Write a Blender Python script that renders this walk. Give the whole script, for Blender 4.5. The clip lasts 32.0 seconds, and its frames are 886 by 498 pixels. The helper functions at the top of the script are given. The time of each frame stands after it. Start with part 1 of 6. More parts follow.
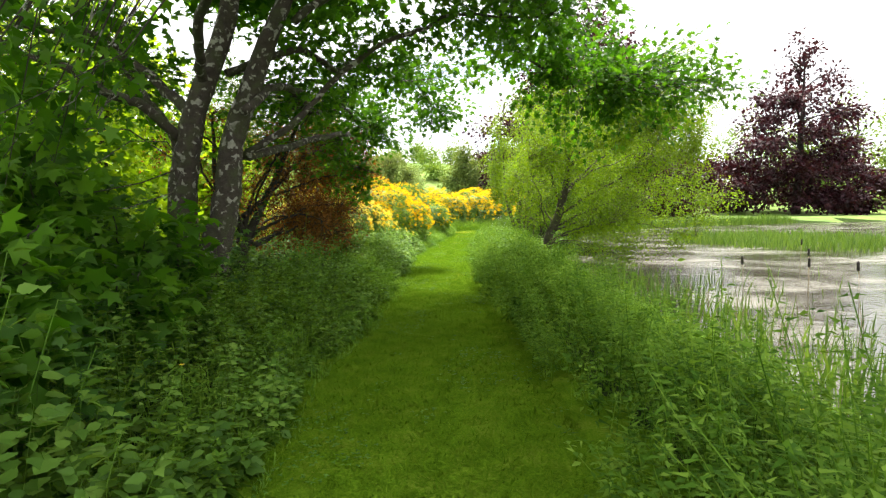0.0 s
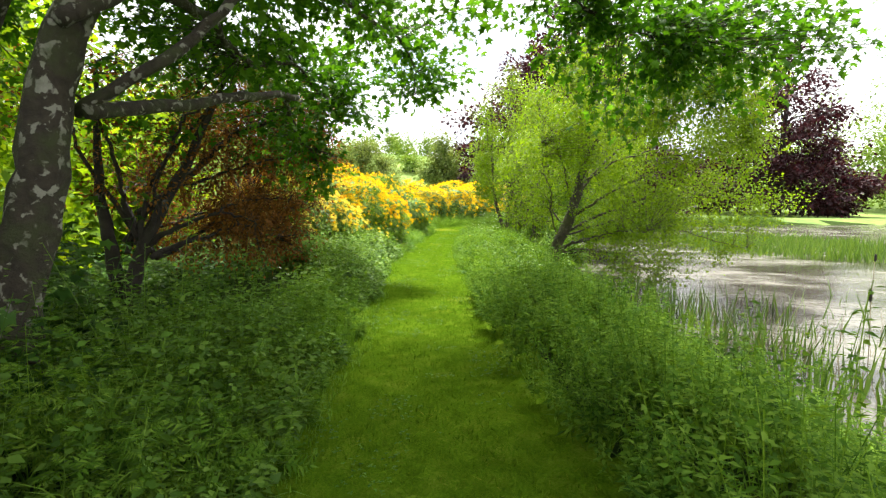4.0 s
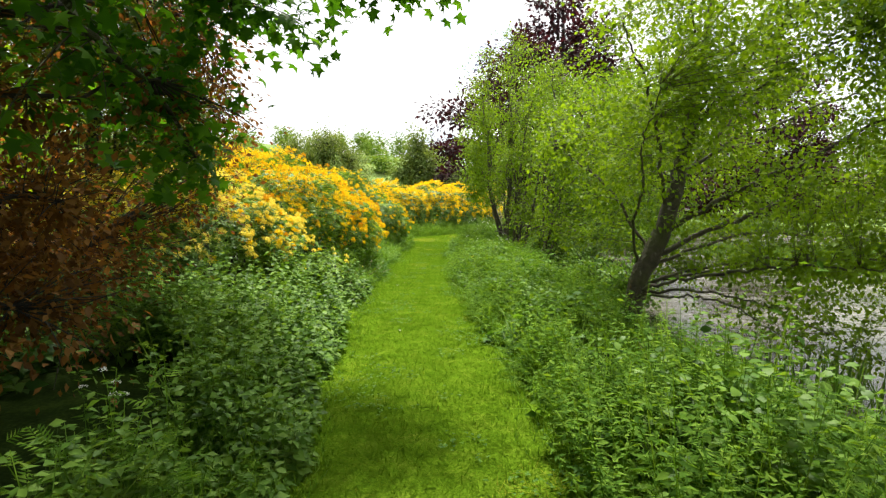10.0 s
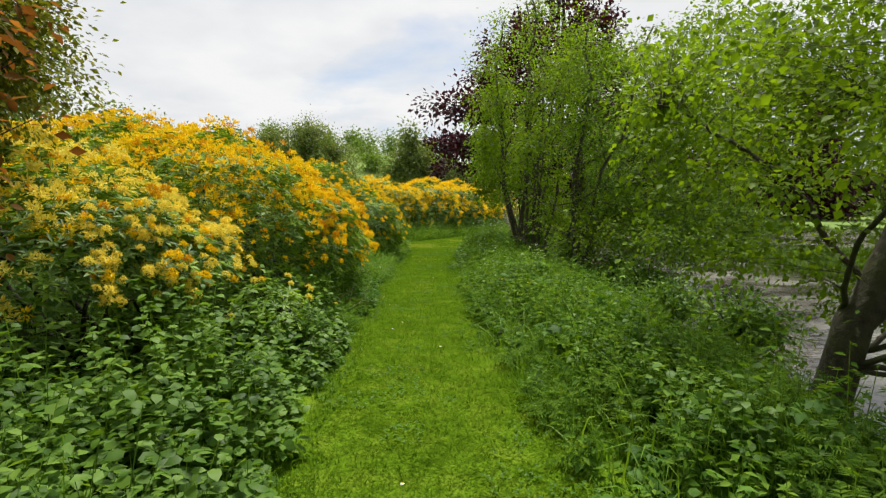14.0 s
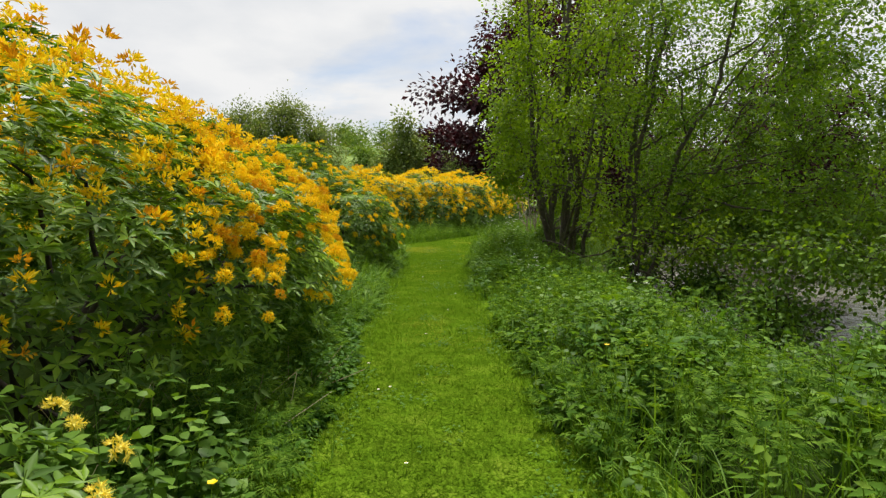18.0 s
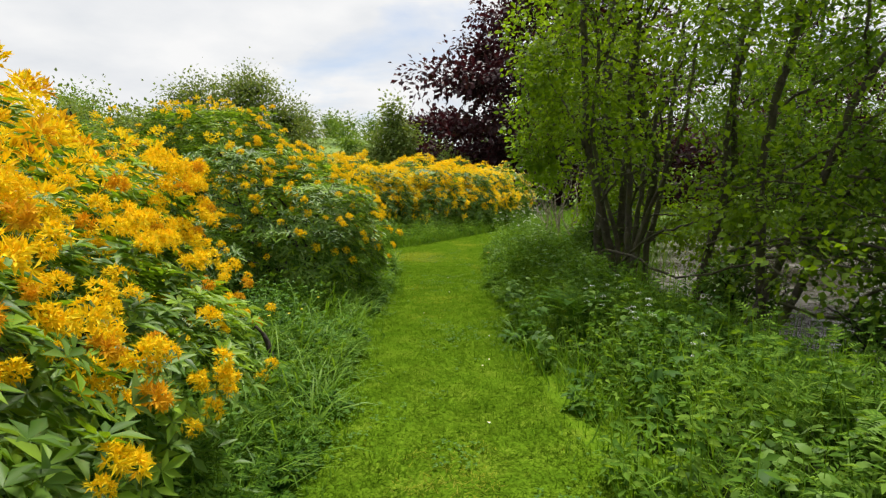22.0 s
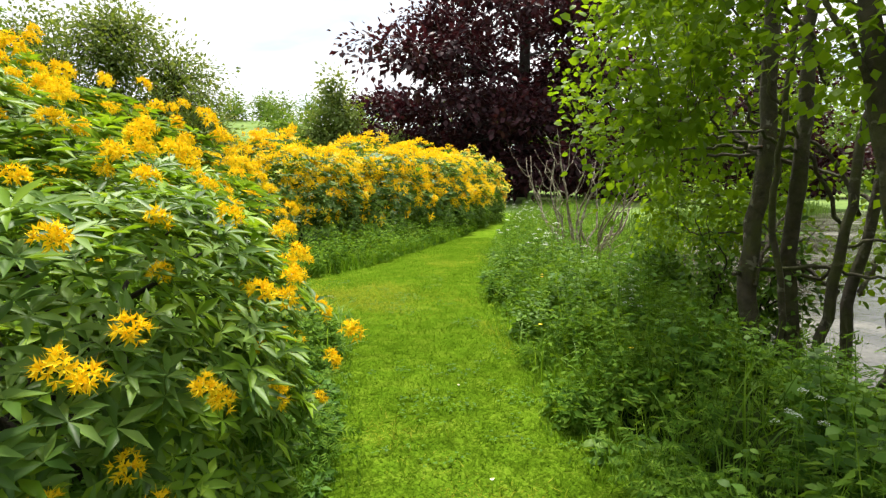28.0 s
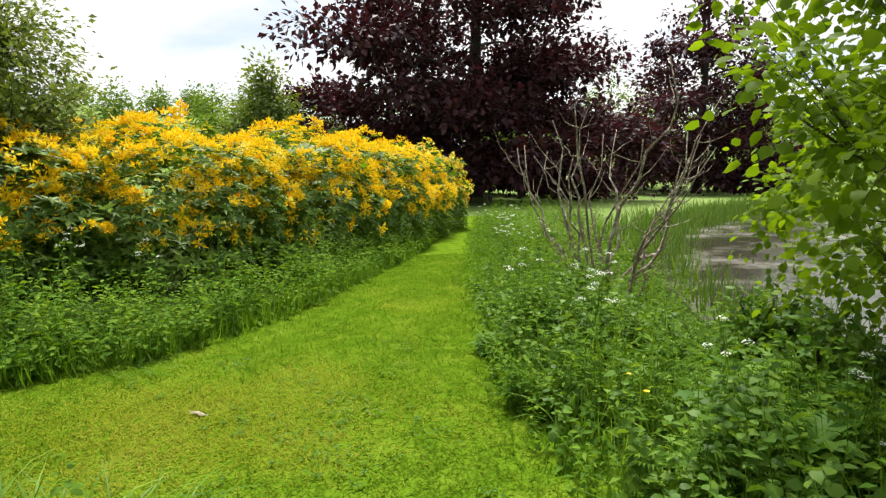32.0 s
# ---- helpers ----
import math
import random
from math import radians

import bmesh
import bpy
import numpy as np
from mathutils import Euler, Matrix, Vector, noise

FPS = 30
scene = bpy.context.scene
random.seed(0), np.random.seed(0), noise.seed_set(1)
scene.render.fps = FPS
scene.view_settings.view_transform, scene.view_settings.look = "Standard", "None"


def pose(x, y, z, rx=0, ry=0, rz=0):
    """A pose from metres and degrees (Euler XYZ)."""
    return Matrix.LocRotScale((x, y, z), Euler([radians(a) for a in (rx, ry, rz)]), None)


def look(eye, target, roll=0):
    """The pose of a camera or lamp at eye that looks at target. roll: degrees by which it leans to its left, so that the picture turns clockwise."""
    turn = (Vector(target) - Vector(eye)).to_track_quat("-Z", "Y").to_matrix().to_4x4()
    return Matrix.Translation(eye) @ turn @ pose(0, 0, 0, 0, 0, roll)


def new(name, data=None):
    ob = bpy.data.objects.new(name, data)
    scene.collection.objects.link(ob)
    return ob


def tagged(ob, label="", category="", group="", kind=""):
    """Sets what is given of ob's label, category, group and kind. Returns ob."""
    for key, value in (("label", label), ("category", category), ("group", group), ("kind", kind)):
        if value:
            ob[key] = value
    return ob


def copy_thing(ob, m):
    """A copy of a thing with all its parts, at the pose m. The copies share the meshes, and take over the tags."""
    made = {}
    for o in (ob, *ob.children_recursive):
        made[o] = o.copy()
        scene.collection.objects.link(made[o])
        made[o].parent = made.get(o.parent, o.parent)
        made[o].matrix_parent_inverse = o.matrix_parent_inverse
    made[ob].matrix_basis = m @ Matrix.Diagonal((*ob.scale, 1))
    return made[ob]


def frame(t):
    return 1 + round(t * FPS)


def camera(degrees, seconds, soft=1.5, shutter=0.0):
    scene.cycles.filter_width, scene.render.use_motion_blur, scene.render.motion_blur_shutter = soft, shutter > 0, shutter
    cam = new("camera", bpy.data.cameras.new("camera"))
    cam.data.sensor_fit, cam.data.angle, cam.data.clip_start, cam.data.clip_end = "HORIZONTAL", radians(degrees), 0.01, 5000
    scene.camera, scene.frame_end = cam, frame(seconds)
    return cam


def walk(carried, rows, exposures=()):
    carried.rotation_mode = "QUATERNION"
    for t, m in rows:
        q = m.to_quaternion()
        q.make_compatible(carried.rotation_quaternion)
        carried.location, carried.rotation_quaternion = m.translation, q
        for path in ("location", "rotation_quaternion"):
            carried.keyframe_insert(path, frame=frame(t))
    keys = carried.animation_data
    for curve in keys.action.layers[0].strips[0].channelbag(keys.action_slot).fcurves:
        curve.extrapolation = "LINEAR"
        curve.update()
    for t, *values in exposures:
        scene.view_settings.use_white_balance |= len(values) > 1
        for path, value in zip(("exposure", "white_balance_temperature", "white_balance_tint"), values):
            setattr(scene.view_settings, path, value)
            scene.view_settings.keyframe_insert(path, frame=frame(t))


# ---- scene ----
cam = camera(78.0, 32.0, soft=1.3)
PATH = [
    (0, (0.472, 0.221, 1.389), (0.403, 2.215, 1.243), -0.6),
    (1, (0.43, 1.037, 1.387), (0.363, 3.03, 1.238), 0.0),
    (2, (0.36, 1.795, 1.417), (0.306, 3.789, 1.264), 0.3),
    (3, (0.208, 2.589, 1.453), (0.202, 4.583, 1.291), 0.5),
    (3.5, (0.156, 3.034, 1.476), (0.173, 5.026, 1.308), 0.6),
    (5.5, (0.182, 4.904, 1.516), (0.218, 6.896, 1.339), 0.7),
    (6, (0.18, 5.334, 1.506), (0.219, 7.326, 1.327), 0.8),
    (7, (0.085, 6.202, 1.506), (0.123, 8.193, 1.329), 0.6),
    (8, (-0.021, 7.119, 1.486), (0.023, 9.111, 1.312), 0.8),
    (9, (-0.106, 8.05, 1.503), (-0.019, 10.042, 1.337), 0.8),
    (10, (-0.125, 8.984, 1.503), (0.005, 10.973, 1.344), 0.7),
    (11, (-0.045, 9.897, 1.481), (0.107, 11.884, 1.322), 0.6),
    (12, (-0.069, 10.766, 1.494), (0.094, 12.753, 1.334), 0.5),
    (13, (-0.175, 11.651, 1.498), (-0.017, 13.638, 1.34), 0.2),
    (14, (-0.225, 12.486, 1.495), (-0.064, 14.474, 1.335), 0.5),
    (14.5, (-0.27, 12.911, 1.48), (-0.114, 14.899, 1.322), 0.3),
    (16.5, (-0.26, 14.852, 1.465), (-0.08, 16.837, 1.296), 0.6),
    (17, (-0.269, 15.344, 1.456), (-0.088, 17.328, 1.284), 0.6),
    (18, (-0.261, 16.311, 1.444), (-0.074, 18.294, 1.27), 0.6),
    (19, (-0.259, 17.264, 1.423), (-0.068, 19.247, 1.248), 0.3),
    (20, (-0.22, 18.182, 1.407), (-0.022, 20.164, 1.225), 0.2),
    (21, (-0.191, 19.124, 1.388), (0.015, 21.104, 1.197), 0.2),
    (22, (-0.166, 20.07, 1.423), (0.052, 22.048, 1.225), 0.0),
    (23, (-0.128, 20.903, 1.433), (0.109, 22.879, 1.233), 0.1),
    (24, (-0.125, 21.751, 1.451), (0.131, 23.723, 1.24), 0.2),
    (25, (-0.082, 22.477, 1.485), (0.201, 24.443, 1.253), 0.1),
    (25.5, (-0.096, 22.857, 1.515), (0.195, 24.821, 1.277), -0.1),
    (27.5, (-0.096, 24.658, 1.542), (0.283, 26.607, 1.299), 0.2),
    (28, (-0.052, 25.111, 1.55), (0.371, 27.051, 1.31), 0.2),
    (29, (0.074, 26.044, 1.548), (0.587, 27.962, 1.306), 0.1),
    (30, (0.24, 26.916, 1.552), (0.808, 28.817, 1.303), 0.0),
    (31, (0.39, 27.757, 1.588), (0.996, 29.647, 1.339), -0.1),
    (32, (0.497, 28.606, 1.587), (1.112, 30.493, 1.343), -0.2),
]
walk(cam, [(t, look(eye, target, roll)) for t, eye, target, roll in PATH],
     exposures=[(0.0, 1.58), (6.0, 1.58), (9.0, 1.25), (11.0, 0.72), (13.0, 0.33), (16.0, 0.2), (20.0, 0.22), (23.0, 0.38), (25.5, 0.74), (30.0, 0.84), (31.0, 0.80), (32.0, 0.60)])

# ---- light ----
SUN_WAY = Vector((0.12, 0.42, 1.1)).normalized()
world = bpy.data.worlds.new("sky")
scene.world = world
world.use_nodes = True
wn, wl = world.node_tree.nodes, world.node_tree.links
wn.clear()
w_out = wn.new("ShaderNodeOutputWorld")
w_bg = wn.new("ShaderNodeBackground")
w_sky = wn.new("ShaderNodeTexSky")
w_sky.sky_type = "NISHITA"
w_sky.sun_disc = False
w_sky.sun_elevation = math.asin(SUN_WAY.z)
w_sky.sun_rotation = math.atan2(SUN_WAY.x, SUN_WAY.y)
w_sky.air_density = 1.0
w_sky.dust_density = 2.0
w_dim = wn.new("ShaderNodeMix")
w_dim.data_type = "RGBA"
w_dim.blend_type = "MULTIPLY"
w_dim.inputs[0].default_value = 1.0
w_dim.inputs[7].default_value = (0.15, 0.15, 0.15, 1)
wl.new(w_sky.outputs[0], w_dim.inputs[6])
w_tc = wn.new("ShaderNodeTexCoord")
w_sep = wn.new("ShaderNodeSeparateXYZ")
wl.new(w_tc.outputs["Generated"], w_sep.inputs[0])
w_up = wn.new("ShaderNodeMath")
w_up.operation = "MAXIMUM"
wl.new(w_sep.outputs[2], w_up.inputs[0])
w_up.inputs[1].default_value = 0.0
w_add = wn.new("ShaderNodeMath")
w_add.operation = "ADD"
wl.new(w_up.outputs[0], w_add.inputs[0])
w_add.inputs[1].default_value = 0.22
w_div = wn.new("ShaderNodeVectorMath")
w_div.operation = "DIVIDE"
wl.new(w_tc.outputs["Generated"], w_div.inputs[0])
w_c3 = wn.new("ShaderNodeCombineXYZ")
for k in range(3):
    wl.new(w_add.outputs[0], w_c3.inputs[k])
wl.new(w_c3.outputs[0], w_div.inputs[1])
w_noise = wn.new("ShaderNodeTexNoise")
w_noise.inputs["Scale"].default_value = 1.3
w_noise.inputs["Detail"].default_value = 6.0
w_noise.inputs["Roughness"].default_value = 0.55
w_noise.inputs["Distortion"].default_value = 0.3
wl.new(w_div.outputs[0], w_noise.inputs["Vector"])
w_ramp = wn.new("ShaderNodeValToRGB")
w_ramp.color_ramp.elements[0].position = 0.26
w_ramp.color_ramp.elements[1].position = 0.45
wl.new(w_noise.outputs[0], w_ramp.inputs[0])
w_noise2 = wn.new("ShaderNodeTexNoise")
w_noise2.inputs["Scale"].default_value = 2.6
w_noise2.inputs["Detail"].default_value = 7.0
wl.new(w_div.outputs[0], w_noise2.inputs["Vector"])
w_cl = wn.new("ShaderNodeValToRGB")
w_cl.color_ramp.elements[0].position = 0.3
w_cl.color_ramp.elements[0].color = (0.80, 0.825, 0.86, 1)
w_cl.color_ramp.elements[1].position = 0.62
w_cl.color_ramp.elements[1].color = (0.97, 0.97, 0.97, 1)
wl.new(w_noise2.outputs[0], w_cl.inputs[0])
w_mix = wn.new("ShaderNodeMix")
w_mix.data_type = "RGBA"
wl.new(w_ramp.outputs[0], w_mix.inputs[0])
wl.new(w_dim.outputs[2], w_mix.inputs[6])
wl.new(w_cl.outputs[0], w_mix.inputs[7])
wl.new(w_mix.outputs[2], w_bg.inputs[0])
w_bg.inputs[1].default_value = 0.8
wl.new(w_bg.outputs[0], w_out.inputs[0])

sun_data = bpy.data.lights.new("sun", "SUN")
sun_data.energy = 5.0
sun_data.angle = radians(12)
sun_data.color = (1.0, 0.95, 0.86)
sun = new("sun", sun_data)
sun.matrix_world = look(SUN_WAY * 60, (0, 0, 0))

# ---- materials ----
rng = np.random.default_rng(7)


def nodes_of(name):
    m = bpy.data.materials.new(name)
    m.use_nodes = True
    nt = m.node_tree
    nt.nodes.clear()
    return m, nt.nodes, nt.links


def ramp_node(n, stops):
    r = n.new("ShaderNodeValToRGB")
    e = r.color_ramp.elements
    e[0].position, e[0].color = stops[0][0], (*stops[0][1], 1)
    e[1].position, e[1].color = stops[-1][0], (*stops[-1][1], 1)
    for p, c in stops[1:-1]:
        x = e.new(p)
        x.color = (*c, 1)
    return r


def leaf_material(name, dark, mid, light, through_light=None, rough=0.45, share=0.35, gloss=0.4, patch=1.7, each=0.62):
    """Leaves: every leaf has its own shade, patches of the plant differ a little, light shines through."""
    m, n, l = nodes_of(name)
    out = n.new("ShaderNodeOutputMaterial")
    geo = n.new("ShaderNodeNewGeometry")
    tc = n.new("ShaderNodeTexCoord")
    noi = n.new("ShaderNodeTexNoise")
    noi.inputs["Scale"].default_value = patch
    noi.inputs["Detail"].default_value = 4
    l.new(tc.outputs["Object"], noi.inputs["Vector"])
    add = n.new("ShaderNodeMath")
    add.operation = "MULTIPLY_ADD"
    l.new(geo.outputs["Random Per Island"], add.inputs[0])
    add.inputs[1].default_value = each
    sub = n.new("ShaderNodeMath")
    sub.operation = "MULTIPLY_ADD"
    l.new(noi.outputs[0], sub.inputs[0])
    sub.inputs[1].default_value = 0.9
    sub.inputs[2].default_value = -0.26
    l.new(sub.outputs[0], add.inputs[2])
    r = ramp_node(n, [(0.05, dark), (0.45, mid), (0.95, light)])
    l.new(add.outputs[0], r.inputs[0])
    bs = n.new("ShaderNodeBsdfPrincipled")
    l.new(r.outputs[0], bs.inputs["Base Color"])
    bs.inputs["Roughness"].default_value = rough
    bs.inputs["Specular IOR Level"].default_value = gloss
    tr = n.new("ShaderNodeBsdfTranslucent")
    gain = n.new("ShaderNodeMix")
    gain.data_type = "RGBA"
    gain.blend_type = "MULTIPLY"
    gain.inputs[0].default_value = 1.0
    gain.inputs[7].default_value = (*(through_light or (1.5, 1.4, 0.45)), 1)
    l.new(r.outputs[0], gain.inputs[6])
    l.new(gain.outputs[2], tr.inputs[0])
    mx = n.new("ShaderNodeMixShader")
    mx.inputs[0].default_value = share
    l.new(bs.outputs[0], mx.inputs[1])
    l.new(tr.outputs[0], mx.inputs[2])
    l.new(mx.outputs[0], out.inputs[0])
    return m


def bark_material(name, base, pale, moss, pale_at=0.62, moss_at=0.6, scale=9.0):
    m, n, l = nodes_of(name)
    out = n.new("ShaderNodeOutputMaterial")
    bs = n.new("ShaderNodeBsdfPrincipled")
    tc = n.new("ShaderNodeTexCoord")
    a = n.new("ShaderNodeTexNoise")
    a.inputs["Scale"].default_value = scale
    a.inputs["Detail"].default_value = 8
    a.inputs["Roughness"].default_value = 0.65
    l.new(tc.outputs["Object"], a.inputs["Vector"])
    r1 = ramp_node(n, [(0.3, tuple(c * 0.35 for c in base)), (0.7, base)])
    l.new(a.outputs[0], r1.inputs[0])
    b = n.new("ShaderNodeTexNoise")
    b.inputs["Scale"].default_value = scale * 0.75
    b.inputs["Detail"].default_value = 3
    b.inputs["Distortion"].default_value = 0.4
    l.new(tc.outputs["Object"], b.inputs["Vector"])
    r2 = ramp_node(n, [(pale_at, (0, 0, 0)), (pale_at + 0.05, (1, 1, 1))])
    l.new(b.outputs[0], r2.inputs[0])
    m1 = n.new("ShaderNodeMix")
    m1.data_type = "RGBA"
    l.new(r2.outputs[0], m1.inputs[0])
    l.new(r1.outputs[0], m1.inputs[6])
    m1.inputs[7].default_value = (*pale, 1)
    c = n.new("ShaderNodeTexNoise")
    c.inputs["Scale"].default_value = scale * 0.3
    c.inputs["Detail"].default_value = 5
    l.new(tc.outputs["Object"], c.inputs["Vector"])
    r3 = ramp_node(n, [(moss_at - 0.1, (0, 0, 0)), (moss_at + 0.1, (0.8, 0.8, 0.8))])
    l.new(c.outputs[0], r3.inputs[0])
    m2 = n.new("ShaderNodeMix")
    m2.data_type = "RGBA"
    l.new(r3.outputs[0], m2.inputs[0])
    l.new(m1.outputs[2], m2.inputs[6])
    m2.inputs[7].default_value = (*moss, 1)
    l.new(m2.outputs[2], bs.inputs["Base Color"])
    bs.inputs["Roughness"].default_value = 0.9
    bu = n.new("ShaderNodeBump")
    bu.inputs["Strength"].default_value = 1.0
    bu.inputs["Distance"].default_value = 0.035
    l.new(a.outputs[0], bu.inputs["Height"])
    l.new(bu.outputs[0], bs.inputs["Normal"])
    l.new(bs.outputs[0], out.inputs[0])
    return m


def plain_material(name, stops, rough=0.8, scale=3.0, fine=40.0, bump=0.3, gloss=0.3):
    m, n, l = nodes_of(name)
    out = n.new("ShaderNodeOutputMaterial")
    bs = n.new("ShaderNodeBsdfPrincipled")
    tc = n.new("ShaderNodeTexCoord")
    a = n.new("ShaderNodeTexNoise")
    a.inputs["Scale"].default_value = scale
    a.inputs["Detail"].default_value = 5
    l.new(tc.outputs["Object"], a.inputs["Vector"])
    b = n.new("ShaderNodeTexNoise")
    b.inputs["Scale"].default_value = fine
    b.inputs["Detail"].default_value = 4
    l.new(tc.outputs["Object"], b.inputs["Vector"])
    mixv = n.new("ShaderNodeMix")
    mixv.inputs[0].default_value = 0.45
    l.new(a.outputs[0], mixv.inputs[2])
    l.new(b.outputs[0], mixv.inputs[3])
    r = ramp_node(n, stops)
    l.new(mixv.outputs[0], r.inputs[0])
    l.new(r.outputs[0], bs.inputs["Base Color"])
    bs.inputs["Roughness"].default_value = rough
    bs.inputs["Specular IOR Level"].default_value = gloss
    bu = n.new("ShaderNodeBump")
    bu.inputs["Strength"].default_value = bump
    bu.inputs["Distance"].default_value = 0.02
    l.new(b.outputs[0], bu.inputs["Height"])
    l.new(bu.outputs[0], bs.inputs["Normal"])
    l.new(bs.outputs[0], out.inputs[0])
    return m


def water_material():
    m, n, l = nodes_of("pond_water")
    out = n.new("ShaderNodeOutputMaterial")
    tc = n.new("ShaderNodeTexCoord")
    wat = n.new("ShaderNodeBsdfPrincipled")
    wat.inputs["Base Color"].default_value = (0.035, 0.032, 0.022, 1)
    wat.inputs["Roughness"].default_value = 0.12
    wat.inputs["IOR"].default_value = 1.33
    rip = n.new("ShaderNodeTexNoise")
    rip.inputs["Scale"].default_value = 5.0
    rip.inputs["Detail"].default_value = 4
    l.new(tc.outputs["Object"], rip.inputs["Vector"])
    bu = n.new("ShaderNodeBump")
    bu.inputs["Strength"].default_value = 0.5
    bu.inputs["Distance"].default_value = 0.03
    l.new(rip.outputs[0], bu.inputs["Height"])
    l.new(bu.outputs[0], wat.inputs["Normal"])
    # floating weed, paled further to imitate sky mirrored in the water
    weed_sheen = n.new("ShaderNodeBsdfPrincipled")
    weed_sheen.inputs["Roughness"].default_value = 0.5
    fn = n.new("ShaderNodeTexNoise")
    fn.inputs["Scale"].default_value = 14
    fn.inputs["Detail"].default_value = 5
    l.new(tc.outputs["Object"], fn.inputs["Vector"])
    r = ramp_node(n, [(0.35, (0.15, 0.14, 0.11)), (0.65, (0.36, 0.34, 0.29))])
    l.new(fn.outputs[0], r.inputs[0])
    l.new(r.outputs[0], weed_sheen.inputs["Base Color"])
    mp = n.new("ShaderNodeMapping")
    mp.inputs["Scale"].default_value = (0.35, 0.5, 1)
    mp.inputs["Rotation"].default_value = (0, 0, 0.6)
    l.new(tc.outputs["Object"], mp.inputs["Vector"])
    big = n.new("ShaderNodeTexNoise")
    big.inputs["Scale"].default_value = 1.2
    big.inputs["Detail"].default_value = 9
    big.inputs["Roughness"].default_value = 0.62
    big.inputs["Distortion"].default_value = 0.25
    l.new(mp.outputs[0], big.inputs["Vector"])
    rr = ramp_node(n, [(0.46, (0, 0, 0)), (0.68, (0.5, 0.5, 0.5))])
    l.new(big.outputs[0], rr.inputs[0])
    mx = n.new("ShaderNodeMixShader")
    l.new(rr.outputs[0], mx.inputs[0])
    l.new(wat.outputs[0], mx.inputs[1])
    l.new(weed_sheen.outputs[0], mx.inputs[2])
    l.new(mx.outputs[0], out.inputs[0])
    return m


M_HERB = leaf_material("herb_leaf", (0.026, 0.074, 0.008), (0.064, 0.158, 0.017), (0.14, 0.27, 0.036), rough=0.55, gloss=0.15)
M_NETTLE = leaf_material("nettle_leaf", (0.030, 0.074, 0.010), (0.090, 0.184, 0.023), (0.195, 0.32, 0.052), rough=0.5, share=0.36, gloss=0.16)
M_FEATHER = leaf_material("feathery_herb_leaf", (0.026, 0.072, 0.008), (0.084, 0.176, 0.017), (0.195, 0.310, 0.040), rough=0.7, share=0.36, gloss=0.05, patch=2.6)
M_BRAMBLE = leaf_material("bramble_leaf", (0.016, 0.050, 0.008), (0.040, 0.105, 0.014), (0.085, 0.18, 0.025), rough=0.5, gloss=0.2)
M_GRASS = leaf_material("mown_grass", (0.058, 0.122, 0.006), (0.104, 0.188, 0.009), (0.172, 0.252, 0.023), (1.05, 1.1, 0.9), rough=0.9, share=0.4, gloss=0.0, patch=5.0, each=0.4)
M_TALL = leaf_material("tall_grass", (0.056, 0.128, 0.010), (0.118, 0.235, 0.018), (0.22, 0.36, 0.05), rough=0.5, gloss=0.18)
M_ALDER = leaf_material("alder_leaf", (0.090, 0.160, 0.009), (0.165, 0.268, 0.014), (0.26, 0.38, 0.028), (1.4, 1.35, 0.45), rough=0.5, share=0.5, gloss=0.15, each=0.45)
# darker copy of the alder leaf, shade of the clump put into its colour
M_ALDER_SHADE = leaf_material("shaded_alder_leaf", (0.040, 0.092, 0.008), (0.098, 0.190, 0.014), (0.20, 0.33, 0.028), rough=0.5, share=0.46, gloss=0.18)
M_MAPLE = leaf_material("sycamore_leaf", (0.020, 0.062, 0.006), (0.054, 0.134, 0.010), (0.120, 0.235, 0.018), (1.35, 1.6, 0.45), rough=0.5, share=0.5, gloss=0.12)
M_WOOD = leaf_material("woodland_leaf", (0.06, 0.13, 0.008), (0.15, 0.27, 0.012), (0.30, 0.40, 0.025), rough=0.6, share=0.5, gloss=0.1)
M_COPPER = leaf_material("copper_leaf", (0.014, 0.006, 0.008), (0.032, 0.012, 0.017), (0.078, 0.026, 0.034), (1.6, 0.7, 0.7), rough=0.5, share=0.25, gloss=0.2)
M_RED = leaf_material("red_shrub_leaf", (0.05, 0.028, 0.010), (0.13, 0.068, 0.022), (0.27, 0.15, 0.045), (1.7, 1.15, 0.5), rough=0.6, share=0.48, gloss=0.08)
M_AZ_LEAF = leaf_material("azalea_leaf", (0.026, 0.070, 0.010), (0.092, 0.182, 0.024), (0.215, 0.33, 0.07), rough=0.45, share=0.3, gloss=0.22)
M_AZ_FRESH = leaf_material("azalea_young_leaf", (0.09, 0.19, 0.012), (0.17, 0.30, 0.020), (0.28, 0.41, 0.04), rough=0.45, share=0.35, gloss=0.2)
M_GOLD = leaf_material("golden_petal", (0.84, 0.47, 0.006), (0.92, 0.66, 0.013), (0.96, 0.80, 0.055), (1.0, 1.0, 0.6), rough=0.7, share=0.3, gloss=0.1)
M_PALE = leaf_material("pale_yellow_petal", (0.86, 0.64, 0.05), (0.92, 0.78, 0.13), (0.94, 0.86, 0.32), (1.0, 1.0, 0.7), rough=0.7, share=0.3, gloss=0.1)
M_ORANGE = leaf_material("faded_orange_petal", (0.58, 0.26, 0.012), (0.76, 0.42, 0.015), (0.86, 0.56, 0.03), (1.0, 0.9, 0.5), rough=0.7, share=0.3, gloss=0.1)
M_WHITE = leaf_material("white_umbel", (0.66, 0.70, 0.60), (0.80, 0.82, 0.74), (0.86, 0.87, 0.82), (1, 1, 0.95), rough=0.7, share=0.3, gloss=0.1)
M_CUP = leaf_material("buttercup_petal", (0.80, 0.52, 0.01), (0.88, 0.64, 0.01), (0.90, 0.70, 0.02), (1, 0.95, 0.5), rough=0.4, share=0.2)
